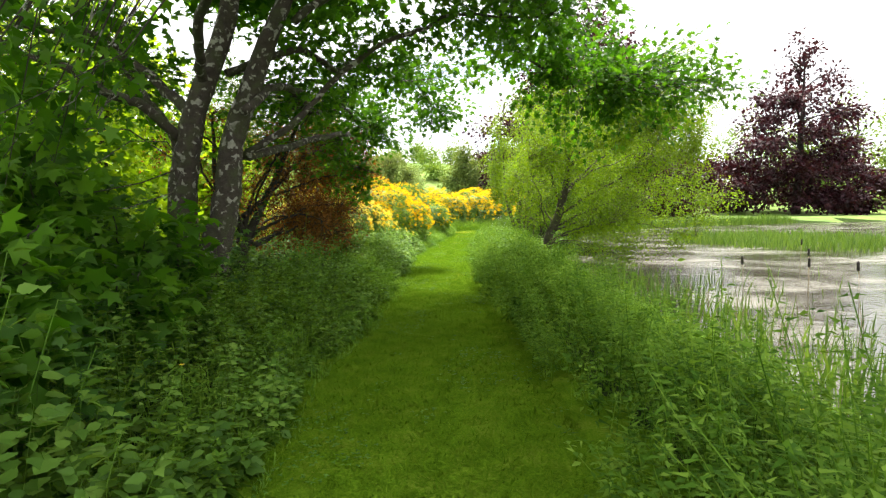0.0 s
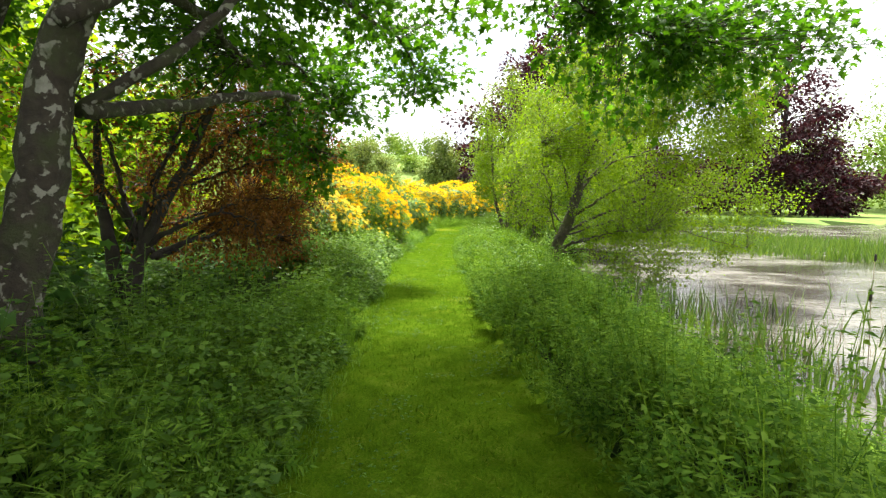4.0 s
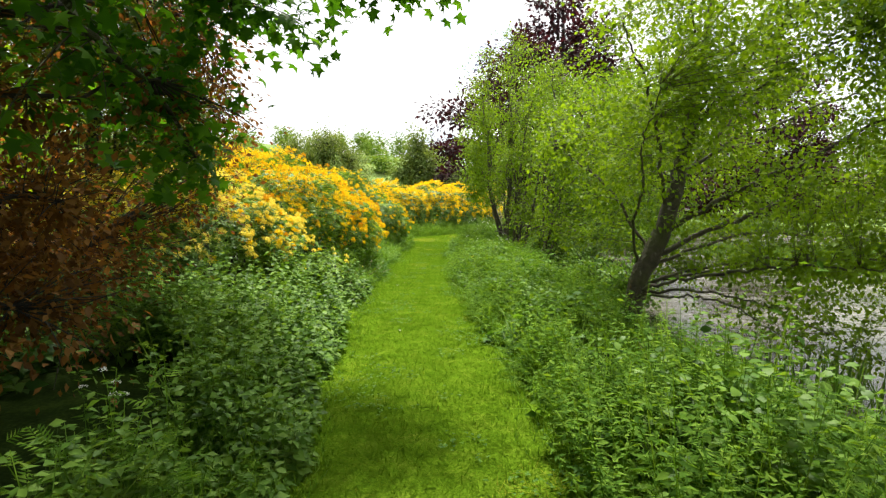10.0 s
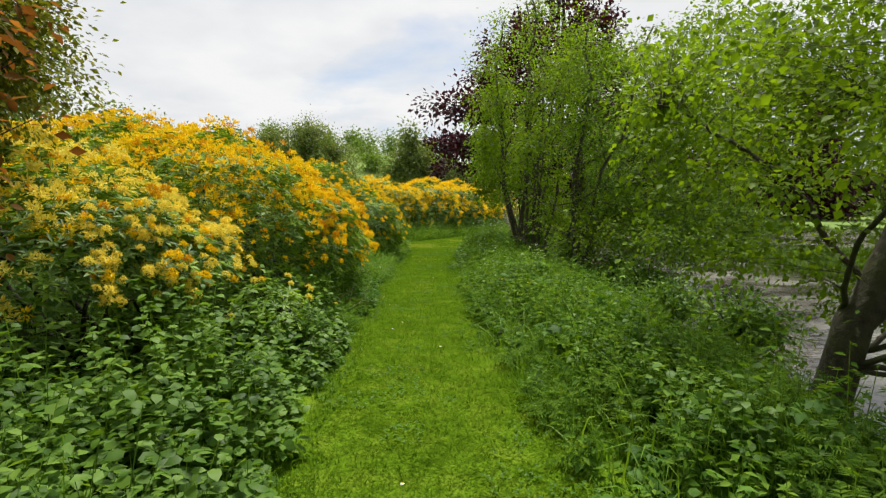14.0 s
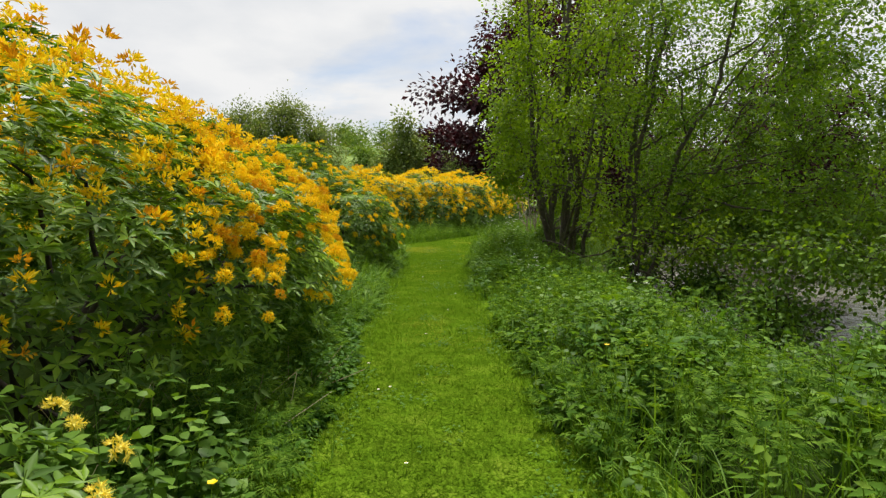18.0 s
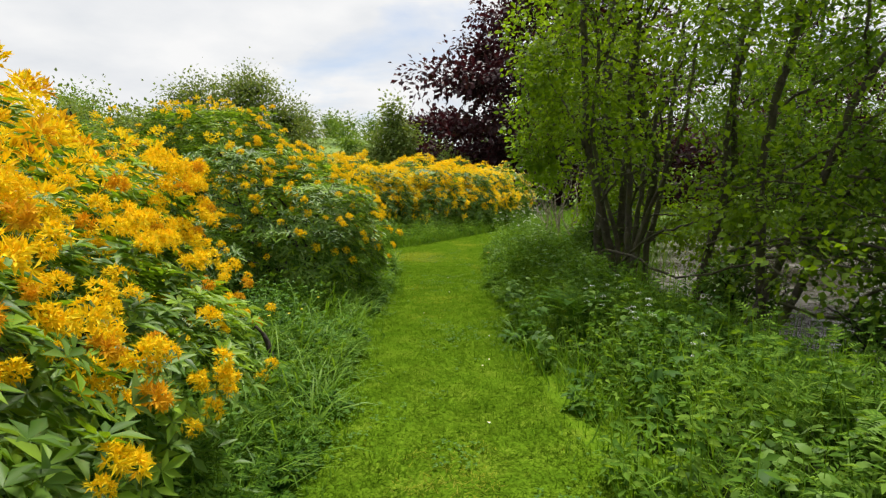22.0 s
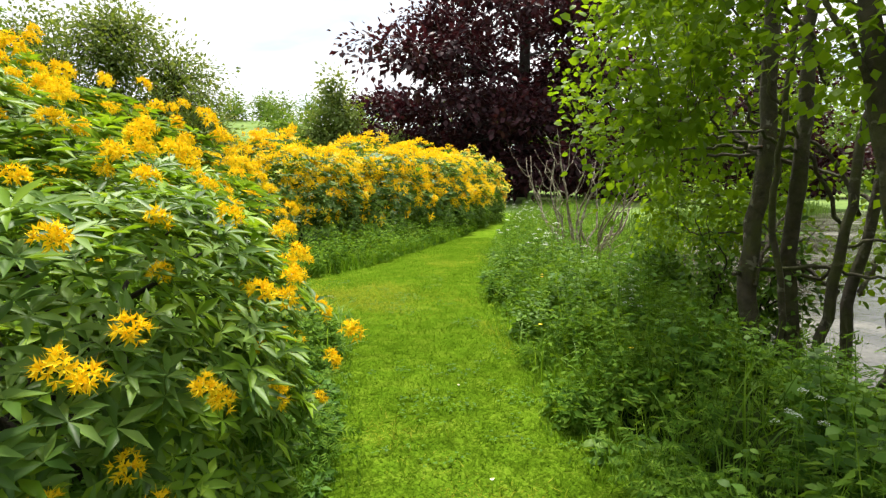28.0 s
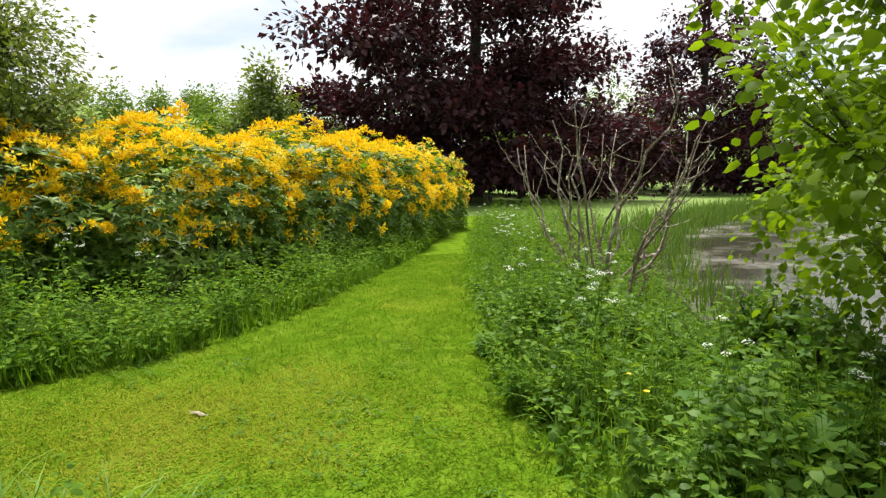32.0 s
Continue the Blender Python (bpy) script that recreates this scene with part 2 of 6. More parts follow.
M_FAR = leaf_material("far_leaf", (0.07, 0.13, 0.02), (0.13, 0.22, 0.035), (0.22, 0.31, 0.07), rough=0.7, share=0.3, gloss=0.1)
M_WILLOW = leaf_material("grey_green_leaf", (0.07, 0.115, 0.025), (0.14, 0.20, 0.05), (0.25, 0.31, 0.11), rough=0.6, share=0.35, gloss=0.15)
M_REED = leaf_material("reed_blade", (0.045, 0.10, 0.016), (0.095, 0.18, 0.030), (0.18, 0.28, 0.06), rough=0.5, share=0.25, gloss=0.2)
M_DRY = leaf_material("dry_stalk", (0.16, 0.12, 0.07), (0.30, 0.24, 0.15), (0.46, 0.40, 0.28), (1, 1, 1), rough=0.8, share=0.1, gloss=0.1)
M_BARK_MAPLE = bark_material("lichened_bark", (0.060, 0.046, 0.032), (0.27, 0.26, 0.22), (0.045, 0.055, 0.016), 0.57, 0.56, 15.0)
M_BARK_ALDER = bark_material("alder_bark", (0.095, 0.078, 0.055), (0.21, 0.19, 0.15), (0.08, 0.085, 0.028), 0.64, 0.54, 14.0)
M_BARK_DARK = bark_material("dark_bark", (0.035, 0.026, 0.02), (0.10, 0.09, 0.075), (0.03, 0.035, 0.012), 0.70, 0.66, 8.0)
M_TWIG_GREY = bark_material("bare_grey_twig", (0.30, 0.245, 0.175), (0.48, 0.43, 0.34), (0.22, 0.20, 0.12), 0.56, 0.74, 20.0)
M_SOIL = plain_material("bank_soil", [(0.3, (0.010, 0.018, 0.004)), (0.5, (0.022, 0.040, 0.007)), (0.7, (0.045, 0.075, 0.012))], 1.0, gloss=0.05)
M_HAW = leaf_material("hawthorn_leaf", (0.060, 0.078, 0.010), (0.130, 0.148, 0.020), (0.25, 0.25, 0.045), rough=0.5, share=0.4, gloss=0.12)
M_WATER = water_material()


# ---- plan ----
L_Y = [-30, 2.7, 4.2, 6.0, 8.0, 11.0, 15.0, 17.7, 20.0, 22.5, 24.7, 26.2, 29.0, 30.4, 31.0]
L_X = [-0.65, -0.68, -0.78, -0.74, -0.70, -0.73, -0.87, -0.85, -0.67, -0.58, -0.42, -0.30, -0.02, 0.05, -0.4]
R_Y = [-30, 2.7, 4.2, 6.0, 8.0, 11.0, 15.0, 17.7, 20.0, 22.5, 24.7, 26.2, 29.7, 32.2, 33.7, 36.7, 40.0, 45.3, 52.0]
R_X = [1.2, 1.22, 1.2, 1.08, 0.85, 0.75, 0.84, 0.80, 0.78, 0.95, 1.06, 1.22, 1.68, 2.17, 2.58, 3.5, 4.84, 6.96, 9.8]
FAR_X = [-30, -8.0, -4.0, -1.5, -0.4, 0.62, 2.0, 3.8, 6.1, 8.6]
FAR_Y = [36.0, 34.2, 33.6, 33.5, 33.95, 35.1, 37.3, 40.35, 45.3, 52.0]


def left(y):
    return np.interp(y, L_Y, L_X)


def right(y):
    return np.interp(y, R_Y, R_X)


def far_edge(x):
    return np.interp(x, FAR_X, FAR_Y)


def mown(x, y):
    """Whether the mown walk covers a place."""
    lane = (y < 31.0) & (x > left(y)) & (x < right(y))
    fork = (y >= 31.0 + np.clip(-0.2 - x, 0, 1.6) * 0.55) & (y < far_edge(x)) & (x < right(y)) & (x > -14)
    return lane | fork


POND = [(3.6, -30), (3.6, 2), (3.7, 8), (3.65, 12), (3.75, 16), (4.0, 20), (4.4, 24), (4.8, 28), (5.3, 31), (6.3, 34.5),
        (8.5, 38.5), (11.5, 42), (16, 46.5), (23, 51), (34, 57), (50, 62), (70, 58), (78, 40), (78, -30)]
WATER_Z = -0.42


def inside_pond(x, y):
    """How far inside the pond a place lies; below nought on land."""
    x, y = np.asarray(x, float), np.asarray(y, float)
    best = np.full(x.shape, 1e9)
    odd = np.zeros(x.shape, bool)
    for (ax, ay), (bx, by) in zip(POND, POND[1:] + POND[:1]):
        dx, dy = bx - ax, by - ay
        f = np.clip(((x - ax) * dx + (y - ay) * dy) / (dx * dx + dy * dy), 0, 1)
        best = np.minimum(best, np.hypot(x - ax - f * dx, y - ay - f * dy))
        if ay != by:
            odd ^= ((ay > y) != (by > y)) & (x < (bx - ax) * (y - ay) / (by - ay) + ax)
    return np.where(odd, best, -best)


def smooth(v):
    v = np.clip(v, 0, 1)
    return v * v * (3 - 2 * v)


def wobble(x, y, s, seed=0.0):
    """Gentle unevenness between -1 and 1."""
    a = np.sin(x * 1.7 / s + seed) * np.cos(y * 1.3 / s + seed * 2.1)
    b = np.sin((x + y) * 2.9 / s + seed * 1.7) * np.cos((x - y) * 3.3 / s - seed)
    return 0.6 * a + 0.4 * b


def land(x, y):
    """Height of the ground."""
    x, y = np.asarray(x, float), np.asarray(y, float)
    sd = inside_pond(x, y)
    off_path = smooth((np.maximum(left(y) - x, x - right(y)) - 0.1) / 1.5) * np.where(y > 31, smooth((y - far_edge(x)) / 2), 1)
    z = off_path * (0.06 + 0.05 * wobble(x, y, 2.0))
    z = z + 12.5 * smooth((y - 58) / 78) * smooth((34 - x) / 40) * (1 + 0.08 * wobble(x, y, 30))
    z = z + 3.0 * smooth((-x - 9) / 30) + 7.0 * smooth((x - 75) / 60) + 5 * smooth((y - 75) / 60) * smooth((x - 10) / 30)
    bank = smooth((sd + 2.0) / 2.0)
    z = z * (1 - bank) + WATER_Z * bank
    z = z - 0.7 * smooth(sd / 2.5)
    return z


# ---- building helpers ----
def mesh_of(name, verts, tris, mats, tri_mats=None, flat=False):
    me = bpy.data.meshes.new(name)
    verts = np.ascontiguousarray(verts, np.float32)
    tris = np.ascontiguousarray(tris, np.int32)
    me.vertices.add(len(verts))
    me.vertices.foreach_set("co", verts.ravel())
    me.loops.add(tris.size)
    me.loops.foreach_set("vertex_index", tris.ravel())
    me.polygons.add(len(tris))
    me.polygons.foreach_set("loop_start", np.arange(len(tris), dtype=np.int32) * 3)
    me.polygons.foreach_set("use_smooth", np.full(len(tris), not flat))
    if tri_mats is not None:
        me.polygons.foreach_set("material_index", np.ascontiguousarray(tri_mats, np.int32))
    for mt in mats if isinstance(mats, (list, tuple)) else [mats]:
        me.materials.append(mt)
    me.update(calc_edges=True)
    return me


def thing(name, label, category, at=(0, 0, 0), group="", kind=""):
    ob = new(name)
    ob.location = at
    ob.empty_display_size = 0.2
    return tagged(ob, label, category, group, kind)


def part(name, geo, mat, parent, label="", flat=False):
    """One mesh object under a thing, from arrays in the thing's own space."""
    ob = new(name, mesh_of(name, geo[0], geo[1], mat, None, flat))
    ob.parent = parent
    if label:
        ob["label"] = label
    return ob


def whole(name, geo, mat, label, category, kind="", group="", flat=False):
    ob = new(name, mesh_of(name, geo[0], geo[1], mat, None, flat))
    return tagged(ob, label, category, group, kind)


def unit(v):
    return v / np.maximum(np.linalg.norm(v, axis=-1, keepdims=True), 1e-9)


def merge(*geos):
    vs, ts, n = [], [], 0
    for g in geos:
        if len(g[0]) == 0:
            continue
        vs.append(g[0])
        ts.append(g[1] + n)
        n += len(g[0])
    return np.concatenate(vs), np.concatenate(ts)


DIAMOND = (np.array([(0, 0, 0), (0.45, 0.5, 0.07), (1, 0, -0.10), (0.45, -0.5, 0.07)]), np.array([(0, 1, 2), (0, 2, 3)]))
OVATE = (np.array([(0, 0, 0), (0.25, 0.42, 0.07), (0.65, 0.40, 0.02), (1, 0, -0.14), (0.65, -0.40, 0.02), (0.25, -0.42, 0.07)]),
         np.array([(0, 1, 5), (1, 2, 5), (2, 4, 5), (2, 3, 4)]))
LOBED = (np.array([(0, 0, 0), (-0.05, 0.45, -0.08), (0.28, 0.26, 0.04), (0.52, 0.62, -0.06), (0.60, 0.22, 0.05), (1.0, 0, -0.12),
                   (0.60, -0.22, 0.05), (0.52, -0.62, -0.06), (0.28, -0.26, 0.04), (-0.05, -0.45, -0.08)]),
         np.array([(0, 2, 1), (0, 4, 2), (2, 4, 3), (0, 6, 4), (4, 6, 5), (0, 8, 6), (8, 7, 6), (0, 9, 8)]))
BLADE = (np.array([(0, 0.5, 0), (0, -0.5, 0), (0.5, 0.38, 0.0), (0.5, -0.38, 0.0), (1, 0, -0.16)]), np.array([(0, 1, 3), (0, 3, 2), (2, 3, 4)]))
SPIKE = (np.array([(0, 0.5, 0), (0, -0.5, 0), (1, 0, 0)]), np.array([(0, 1, 2)]))
ARCH = (np.array([(0, 0.5, 0), (0, -0.5, 0), (0.4, 0.45, 0.05), (0.4, -0.45, 0.05), (0.75, 0.32, 0.22), (0.75, -0.32, 0.22), (0.98, 0, 0.55)]),
        np.array([(0, 1, 3), (0, 3, 2), (2, 3, 5), (2, 5, 4), (4, 5, 6)]))
SERRATE = (np.array([(0, 0, 0), (0.18, 0.36, 0.06), (0.34, 0.34, 0.05), (0.42, 0.44, 0.04), (0.66, 0.24, 0.0), (1, 0, -0.16), (0.66, -0.24, 0.0), (0.42, -0.44, 0.04), (0.34, -0.34, 0.05), (0.18, -0.36, 0.06), (0.5, 0, -0.03)]),
           np.array([(0, 10, 1), (1, 10, 2), (2, 10, 3), (3, 10, 4), (4, 10, 5), (5, 10, 6), (6, 10, 7), (7, 10, 8), (8, 10, 9), (9, 10, 0)]))


def frond_template():
    """A feathery leaf: pairs of leaflets along a midrib, smaller towards the tip."""
    v, t = [], []
    for x, reach in ((0.2, 0.5), (0.36, 0.46), (0.52, 0.38), (0.67, 0.28), (0.8, 0.18)):
        for side in (1, -1):
            k = len(v)
            v += [(x - 0.06, 0, 0.02), (x + 0.07, 0.04 * side, 0.02), (x + 0.16, reach * side, -0.08)]
            t.append((k, k + 1, k + 2) if side < 0 else (k, k + 2, k + 1))
    k = len(v)
    v += [(0.84, 0.06, 0), (0.84, -0.06, 0), (1.05, 0, -0.12)]
    t.append((k, k + 1, k + 2))
    return np.array(v), np.array(t)


FROND = frond_template()
STRIP = (np.array([(0, 0.5, 0), (0, -0.5, 0), (1, 0.3, 0), (1, -0.3, 0)]), np.array([(0, 1, 3), (0, 3, 2)]))


def leaves(template, pos, way, up, length, width):
    """Leaves at pos that point along way with their upper side towards up."""
    tv, tf = template
    n = len(pos)
    if n == 0:
        return np.zeros((0, 3)), np.zeros((0, 3), int)
    x = unit(way)
    y = unit(np.cross(up, x))
    z = np.cross(x, y)
    length = np.broadcast_to(length, (n,))[:, None, None]
    width = np.broadcast_to(width, (n,))[:, None, None]
    v = pos[:, None, :] + length * (tv[None, :, 0:1] * x[:, None, :] + tv[None, :, 2:3] * z[:, None, :]) + width * tv[None, :, 1:2] * y[:, None, :]
    t = tf[None] + (np.arange(n) * len(tv))[:, None, None]
    return v.reshape(-1, 3), t.reshape(-1, 3)


def ball(n):
    return unit(rng.normal(size=(n, 3)))


def tube(points, radii, sides=7, rough=0.0):
    """A tapered limb along points."""
    p = np.asarray(points, float)
    r = np.broadcast_to(np.asarray(radii, float), (len(p),))
    d = unit(np.gradient(p, axis=0))
    a = np.empty_like(d)
    a[0] = unit(np.cross(d[0], [1.0, 0, 0] if abs(d[0, 2]) > 0.9 else [0, 0, 1.0]))
    for i in range(1, len(p)):
        a[i] = unit(a[i - 1] - d[i] * (a[i - 1] @ d[i]))
    b = np.cross(d, a)
    ang = np.linspace(0, 2 * np.pi, sides, endpoint=False)
    rr = r[:, None] * (1 + rough * rng.normal(size=(len(p), sides)))
    v = p[:, None, :] + rr[..., None] * (np.cos(ang)[None, :, None] * a[:, None, :] + np.sin(ang)[None, :, None] * b[:, None, :])
    v = np.concatenate([v.reshape(-1, 3), p[:1], p[-1:]])
    t = []
    for i in range(len(p) - 1):
        for j in range(sides):
            k = (j + 1) % sides
            q = (i * sides + j, i * sides + k, (i + 1) * sides + k, (i + 1) * sides + j)
            t += [(q[0], q[1], q[2]), (q[0], q[2], q[3])]
    e = len(p) * sides
    for j in range(sides):
        k = (j + 1) % sides
        t += [(e, k, j), (e + 1, (len(p) - 1) * sides + j, (len(p) - 1) * sides + k)]
    return v, np.array(t)


def bend(a, b, sag=0.0, n=7, wig=0.05):
    """A curved line from a to b that bows upwards by sag and wanders a little."""
    a, b = np.asarray(a, float), np.asarray(b, float)
    s = np.linspace(0, 1, n)[:, None]
    far = np.linalg.norm(b - a)
    w = np.cumsum(rng.normal(size=(n, 3)), axis=0) * wig * far / n
    w = w - s * w[-1]
    p = a + s * (b - a) + w
    p[:, 2] += sag * 4 * (s * (1 - s))[:, 0]
    return p


def many_twigs(starts, ends, r0, sag=0.0, sides=3, steps=4):
    """Many thin curved twigs at once."""
    n = len(starts)
    s = np.linspace(0, 1, steps)
    wig = rng.normal(size=(n, 1, 3)) * 0.08 * np.linalg.norm(ends - starts, axis=1)[:, None, None]
    p = starts[:, None] + s[None, :, None] * (ends - starts)[:, None] + wig * (s * (1 - s) * 4)[None, :, None]
    p[:, :, 2] += sag * 4 * (s * (1 - s))[None, :]
    d = unit(ends - starts)
    a = unit(np.cross(d, rng.normal(size=(n, 3))))
    b = np.cross(d, a)
    ang = np.linspace(0, 2 * np.pi, sides, endpoint=False)
    ring = np.cos(ang)[None, :, None] * a[:, None] + np.sin(ang)[None, :, None] * b[:, None]
    rad = np.broadcast_to(r0, (n,))[:, None] * (1 - 0.75 * s)[None, :]
    v = p[:, :, None, :] + rad[:, :, None, None] * ring[:, None]
    base = []
    for i in range(steps - 1):
        for j in range(sides):
            k = (j + 1) % sides
            q = (i * sides + j, i * sides + k, (i + 1) * sides + k, (i + 1) * sides + j)
            base += [(q[0], q[1], q[2]), (q[0], q[2], q[3])]
    base = np.array(base)
    t = base[None] + (np.arange(n) * steps * sides)[:, None, None]
    return v.reshape(-1, 3), t.reshape(-1, 3), p


def crown_points(blobs, n, shell=0.55):
    """Places for sprays of leaves in a crown made of uneven egg shapes: (centre, radii, weight)."""
    wt = np.array([b[2] for b in blobs], float)
    pick = rng.choice(len(blobs), n, p=wt / wt.sum())
    c = np.array([b[0] for b in blobs], float)[pick]
    r = np.array([b[1] for b in blobs], float)[pick]
    q = ball(n)
    lump = 1 + 0.18 * np.sin(q[:, 0] * 5 + c[:, 0]) * np.cos(q[:, 1] * 6 + c[:, 1]) + 0.12 * np.sin(q[:, 2] * 9 + c[:, 2])
    rad = (shell + (1 - shell) * rng.random(n)) ** 0.7 * lump
    return c + q * r * rad[:, None]


def grow_crown(skeleton, tips, leaf_n, leaf_len, template, width=0.75, droop=0.25, twig_r=0.008, spread=0.22, sag=0.0, reach=0.9, longest=9.0):
    """Twigs from the limbs to the tips, with leaves along their outer part. skeleton: points on the limbs."""
    sk = np.asarray(skeleton, float)
    d = np.empty(len(tips), int)
    for i in range(0, len(tips), 500):
        dd = tips[i:i + 500, None, :] - sk[None]
        cost = np.linalg.norm(dd, axis=2) + 0.35 * np.maximum(0, -dd[:, :, 2])
        d[i:i + 500] = cost.argmin(1)
    keep = np.linalg.norm(tips - sk[d], axis=1) < longest
    tips, d = tips[keep], d[keep]
    st = sk[d]
    far = np.linalg.norm(tips - st, axis=1)
    tw_v, tw_t, line = many_twigs(st, tips, twig_r * (0.5 + far * 0.5), sag)
    n = len(tips) * leaf_n
    who = np.repeat(np.arange(len(tips)), leaf_n)
    s = 1 - reach * rng.random(n) ** 1.6
    s = np.maximum(s, 1 - 0.8 / np.maximum(far[who], 0.2))
    k = np.minimum((s * 3).astype(int), 2)
    f = (s * 3 - k)[:, None]
    pos = line[who, k] * (1 - f) + line[who, k + 1] * f
    out = unit(line[who, 3] - line[who, 2])
    side = rng.normal(size=(n, 3))
    pos = pos + side * spread * (0.25 + 0.75 * rng.random((n, 1))) * 0.5
    way = unit(0.5 * out + 0.8 * unit(side) - np.array([0, 0, droop]))
    up = unit(np.array([0, 0, 1.0]) + 0.45 * rng.normal(size=(n, 3)))
    ln = leaf_len * (0.65 + 0.7 * rng.random(n))
    return (tw_v, tw_t), leaves(template, pos, way, up, ln, ln * width)


def ground_pos(x, y):
    return np.stack([x, y, land(x, y)], 1)


# ---- ground, water ----
def spaced(lo, fine_lo, fine_hi, hi, step, grow=1.35):
    a = list(np.arange(fine_lo, fine_hi + 1e-6, step))
    s, v = step, fine_hi
    while v < hi:
        s *= grow
        v += s
        a.append(v)
    s, v = step, fine_lo
    while v > lo:
        s *= grow
        v -= s
        a.insert(0, v)
    return np.array(a)


def build_ground():
    xs = spaced(-2500, -9, 9, 2500, 0.3, 1.2)
    ys = spaced(-2500, -3, 50, 2500, 0.6, 1.18)
    gx, gy = np.meshgrid(xs, ys)
    v = np.stack([gx.ravel(), gy.ravel(), land(gx.ravel(), gy.ravel())], 1)
    nx, ny = len(xs), len(ys)
    i = (np.arange(ny - 1)[:, None] * nx + np.arange(nx - 1)[None]).ravel()
    t = np.concatenate([np.stack([i, i + 1, i + nx + 1], 1), np.stack([i, i + nx + 1, i + nx], 1)])
    cx, cy = v[t].mean(1)[:, 0], v[t].mean(1)[:, 1]
    sd = inside_pond(cx, cy)
    lawn = mown(cx, cy) | mown(cx + 0.4, cy) | mown(cx - 0.4, cy) | mown(cx, cy - 0.5)
    near = (cx < 9) & (cx > -26 + 5 * wobble(cx, cy, 6.0)) & (cy > -25) & (cy < 50 + 3 * wobble(cx, cy, 4.0))
    idx = np.where(lawn, 1, np.where(near | (sd > -0.6), 0, 2))
    me = mesh_of("ground", v, t, [M_SOIL, M_TURF, M_MEADOW], idx)
    return tagged(new("ground", me), "grassy ground with a mown walk and a soft pond bank", "ground", kind="structure")


M_TURF = plain_material("turf", [(0.36, (0.056, 0.116, 0.006)), (0.5, (0.094, 0.172, 0.009)), (0.64, (0.150, 0.215, 0.019))], 1.0, 4.0, 60.0, 0.7, 0.0)
M_STRAW = leaf_material("sun_bleached_grass", (0.17, 0.23, 0.012), (0.245, 0.285, 0.024), (0.35, 0.35, 0.06), (1.0, 1.0, 0.8), rough=0.9, share=0.35, gloss=0.0, each=0.4)
M_MEADOW = plain_material("meadow", [(0.32, (0.075, 0.135, 0.025)), (0.5, (0.125, 0.20, 0.035)), (0.68, (0.20, 0.27, 0.06))], 0.95, 0.12, 1.5, 0.5)
build_ground()

pv = np.array([(x, y, WATER_Z) for x, y in [(2.0, -60), (90, -60), (90, 75), (2.0, 75)]], float)
whole("pond_water", (pv, np.array([(0, 1, 2), (0, 2, 3)])), M_WATER, "still grey pond water with floating weed and painted pale sky sheen", "pond", kind="structure")


def build_lawn():
    """Short blades of the mown walk."""
    def field(n, x0, x1, y0, y1):
        x, y = rng.uniform(x0, x1, n), rng.uniform(y0, y1, n)
        k = mown(x, y)
        return x[k], y[k]
    green, straw = [], []
    for n, box, h in ((430000, (-1.0, 1.9, 1.2, 31.0), 0.042), (210000, (-3.5, 5.0, 31.0, 40.0), 0.05), (30000, (-12, 9, 31, 48), 0.05)):
        x, y = field(n, *box)
        p = ground_pos(x, y)
        m = len(p)
        way = np.stack([rng.normal(size=m), rng.normal(size=m), 0.15 + 0.4 * rng.random(m)], 1)
        tuft = 1 + 0.35 * wobble(x, y, 0.35, 2.0) + 0.4 * wobble(x, y, 0.09, 5.0)
        # straw patches; fewer below y 14, the shaded start's greener tint put into colour
        dry = wobble(x, y, 1.1, 4.0) + 0.5 * wobble(x, y, 0.4, 1.0) + 0.4 * smooth((y - 26.5) / 5) - 0.3 * smooth((14 - y) / 5) + 0.9 * np.exp(-(x + 0.4) ** 2 / 2.5 - (y - 32.3) ** 2 / 0.8) + 0.25 * rng.normal(size=m) > 1.0
        up = np.array([0, 0, 1.0]) + 0.25 * ball(m)
        ln, wd = h * (0.5 + rng.random(m)) * tuft, 0.004 + 0.005 * rng.random(m)
        for sel, pile in ((~dry, green), (dry, straw)):
            pile.append(leaves(SPIKE, p[sel], way[sel], up[sel], ln[sel], wd[sel]))
    x, y = rng.uniform(-3.2, 2.2, 60000), rng.uniform(31.05, 33.9, 60000)
    k = mown(x, y) & (rng.random(60000) < np.exp(-(x + 0.5) ** 2 / 2.2 - (y - 32.4) ** 2 / 0.7))
    p = ground_pos(x[k], y[k])
    m = len(p)
    way = np.stack([rng.normal(size=m), rng.normal(size=m), 0.15 + 0.3 * rng.random(m)], 1)
    straw.append(leaves(SPIKE, p + np.array([0, 0, 0.004]), way, np.array([0, 0, 1.0]) + 0.25 * ball(m), 0.03 + 0.02 * rng.random(m), 0.006 + 0.004 * rng.random(m)))
    whole("mown_lawn", merge(*green), M_GRASS, "short mown bright green grass of the walk", "lawn", kind="stuff")
    return whole("mown_lawn", merge(*straw), M_STRAW, "paler yellowish patches of mown grass on the walk", "lawn", kind="stuff")


build_lawn()
x, y = rng.uniform(-0.9, 1.8, 26000), rng.uniform(1.5, 34.0, 26000)
k = mown(x, y) & (wobble(x, y, 0.7, 9.0) + 0.7 * wobble(x, y, 0.22, 3.0) > 0.35)
p = ground_pos(x[k], y[k]) + np.array([0, 0, 0.02]) + 0.012 * rng.random((int(k.sum()), 1)) * np.array([0, 0, 1.0])
m = len(p)
turn = rng.uniform(0, 6.28, m)
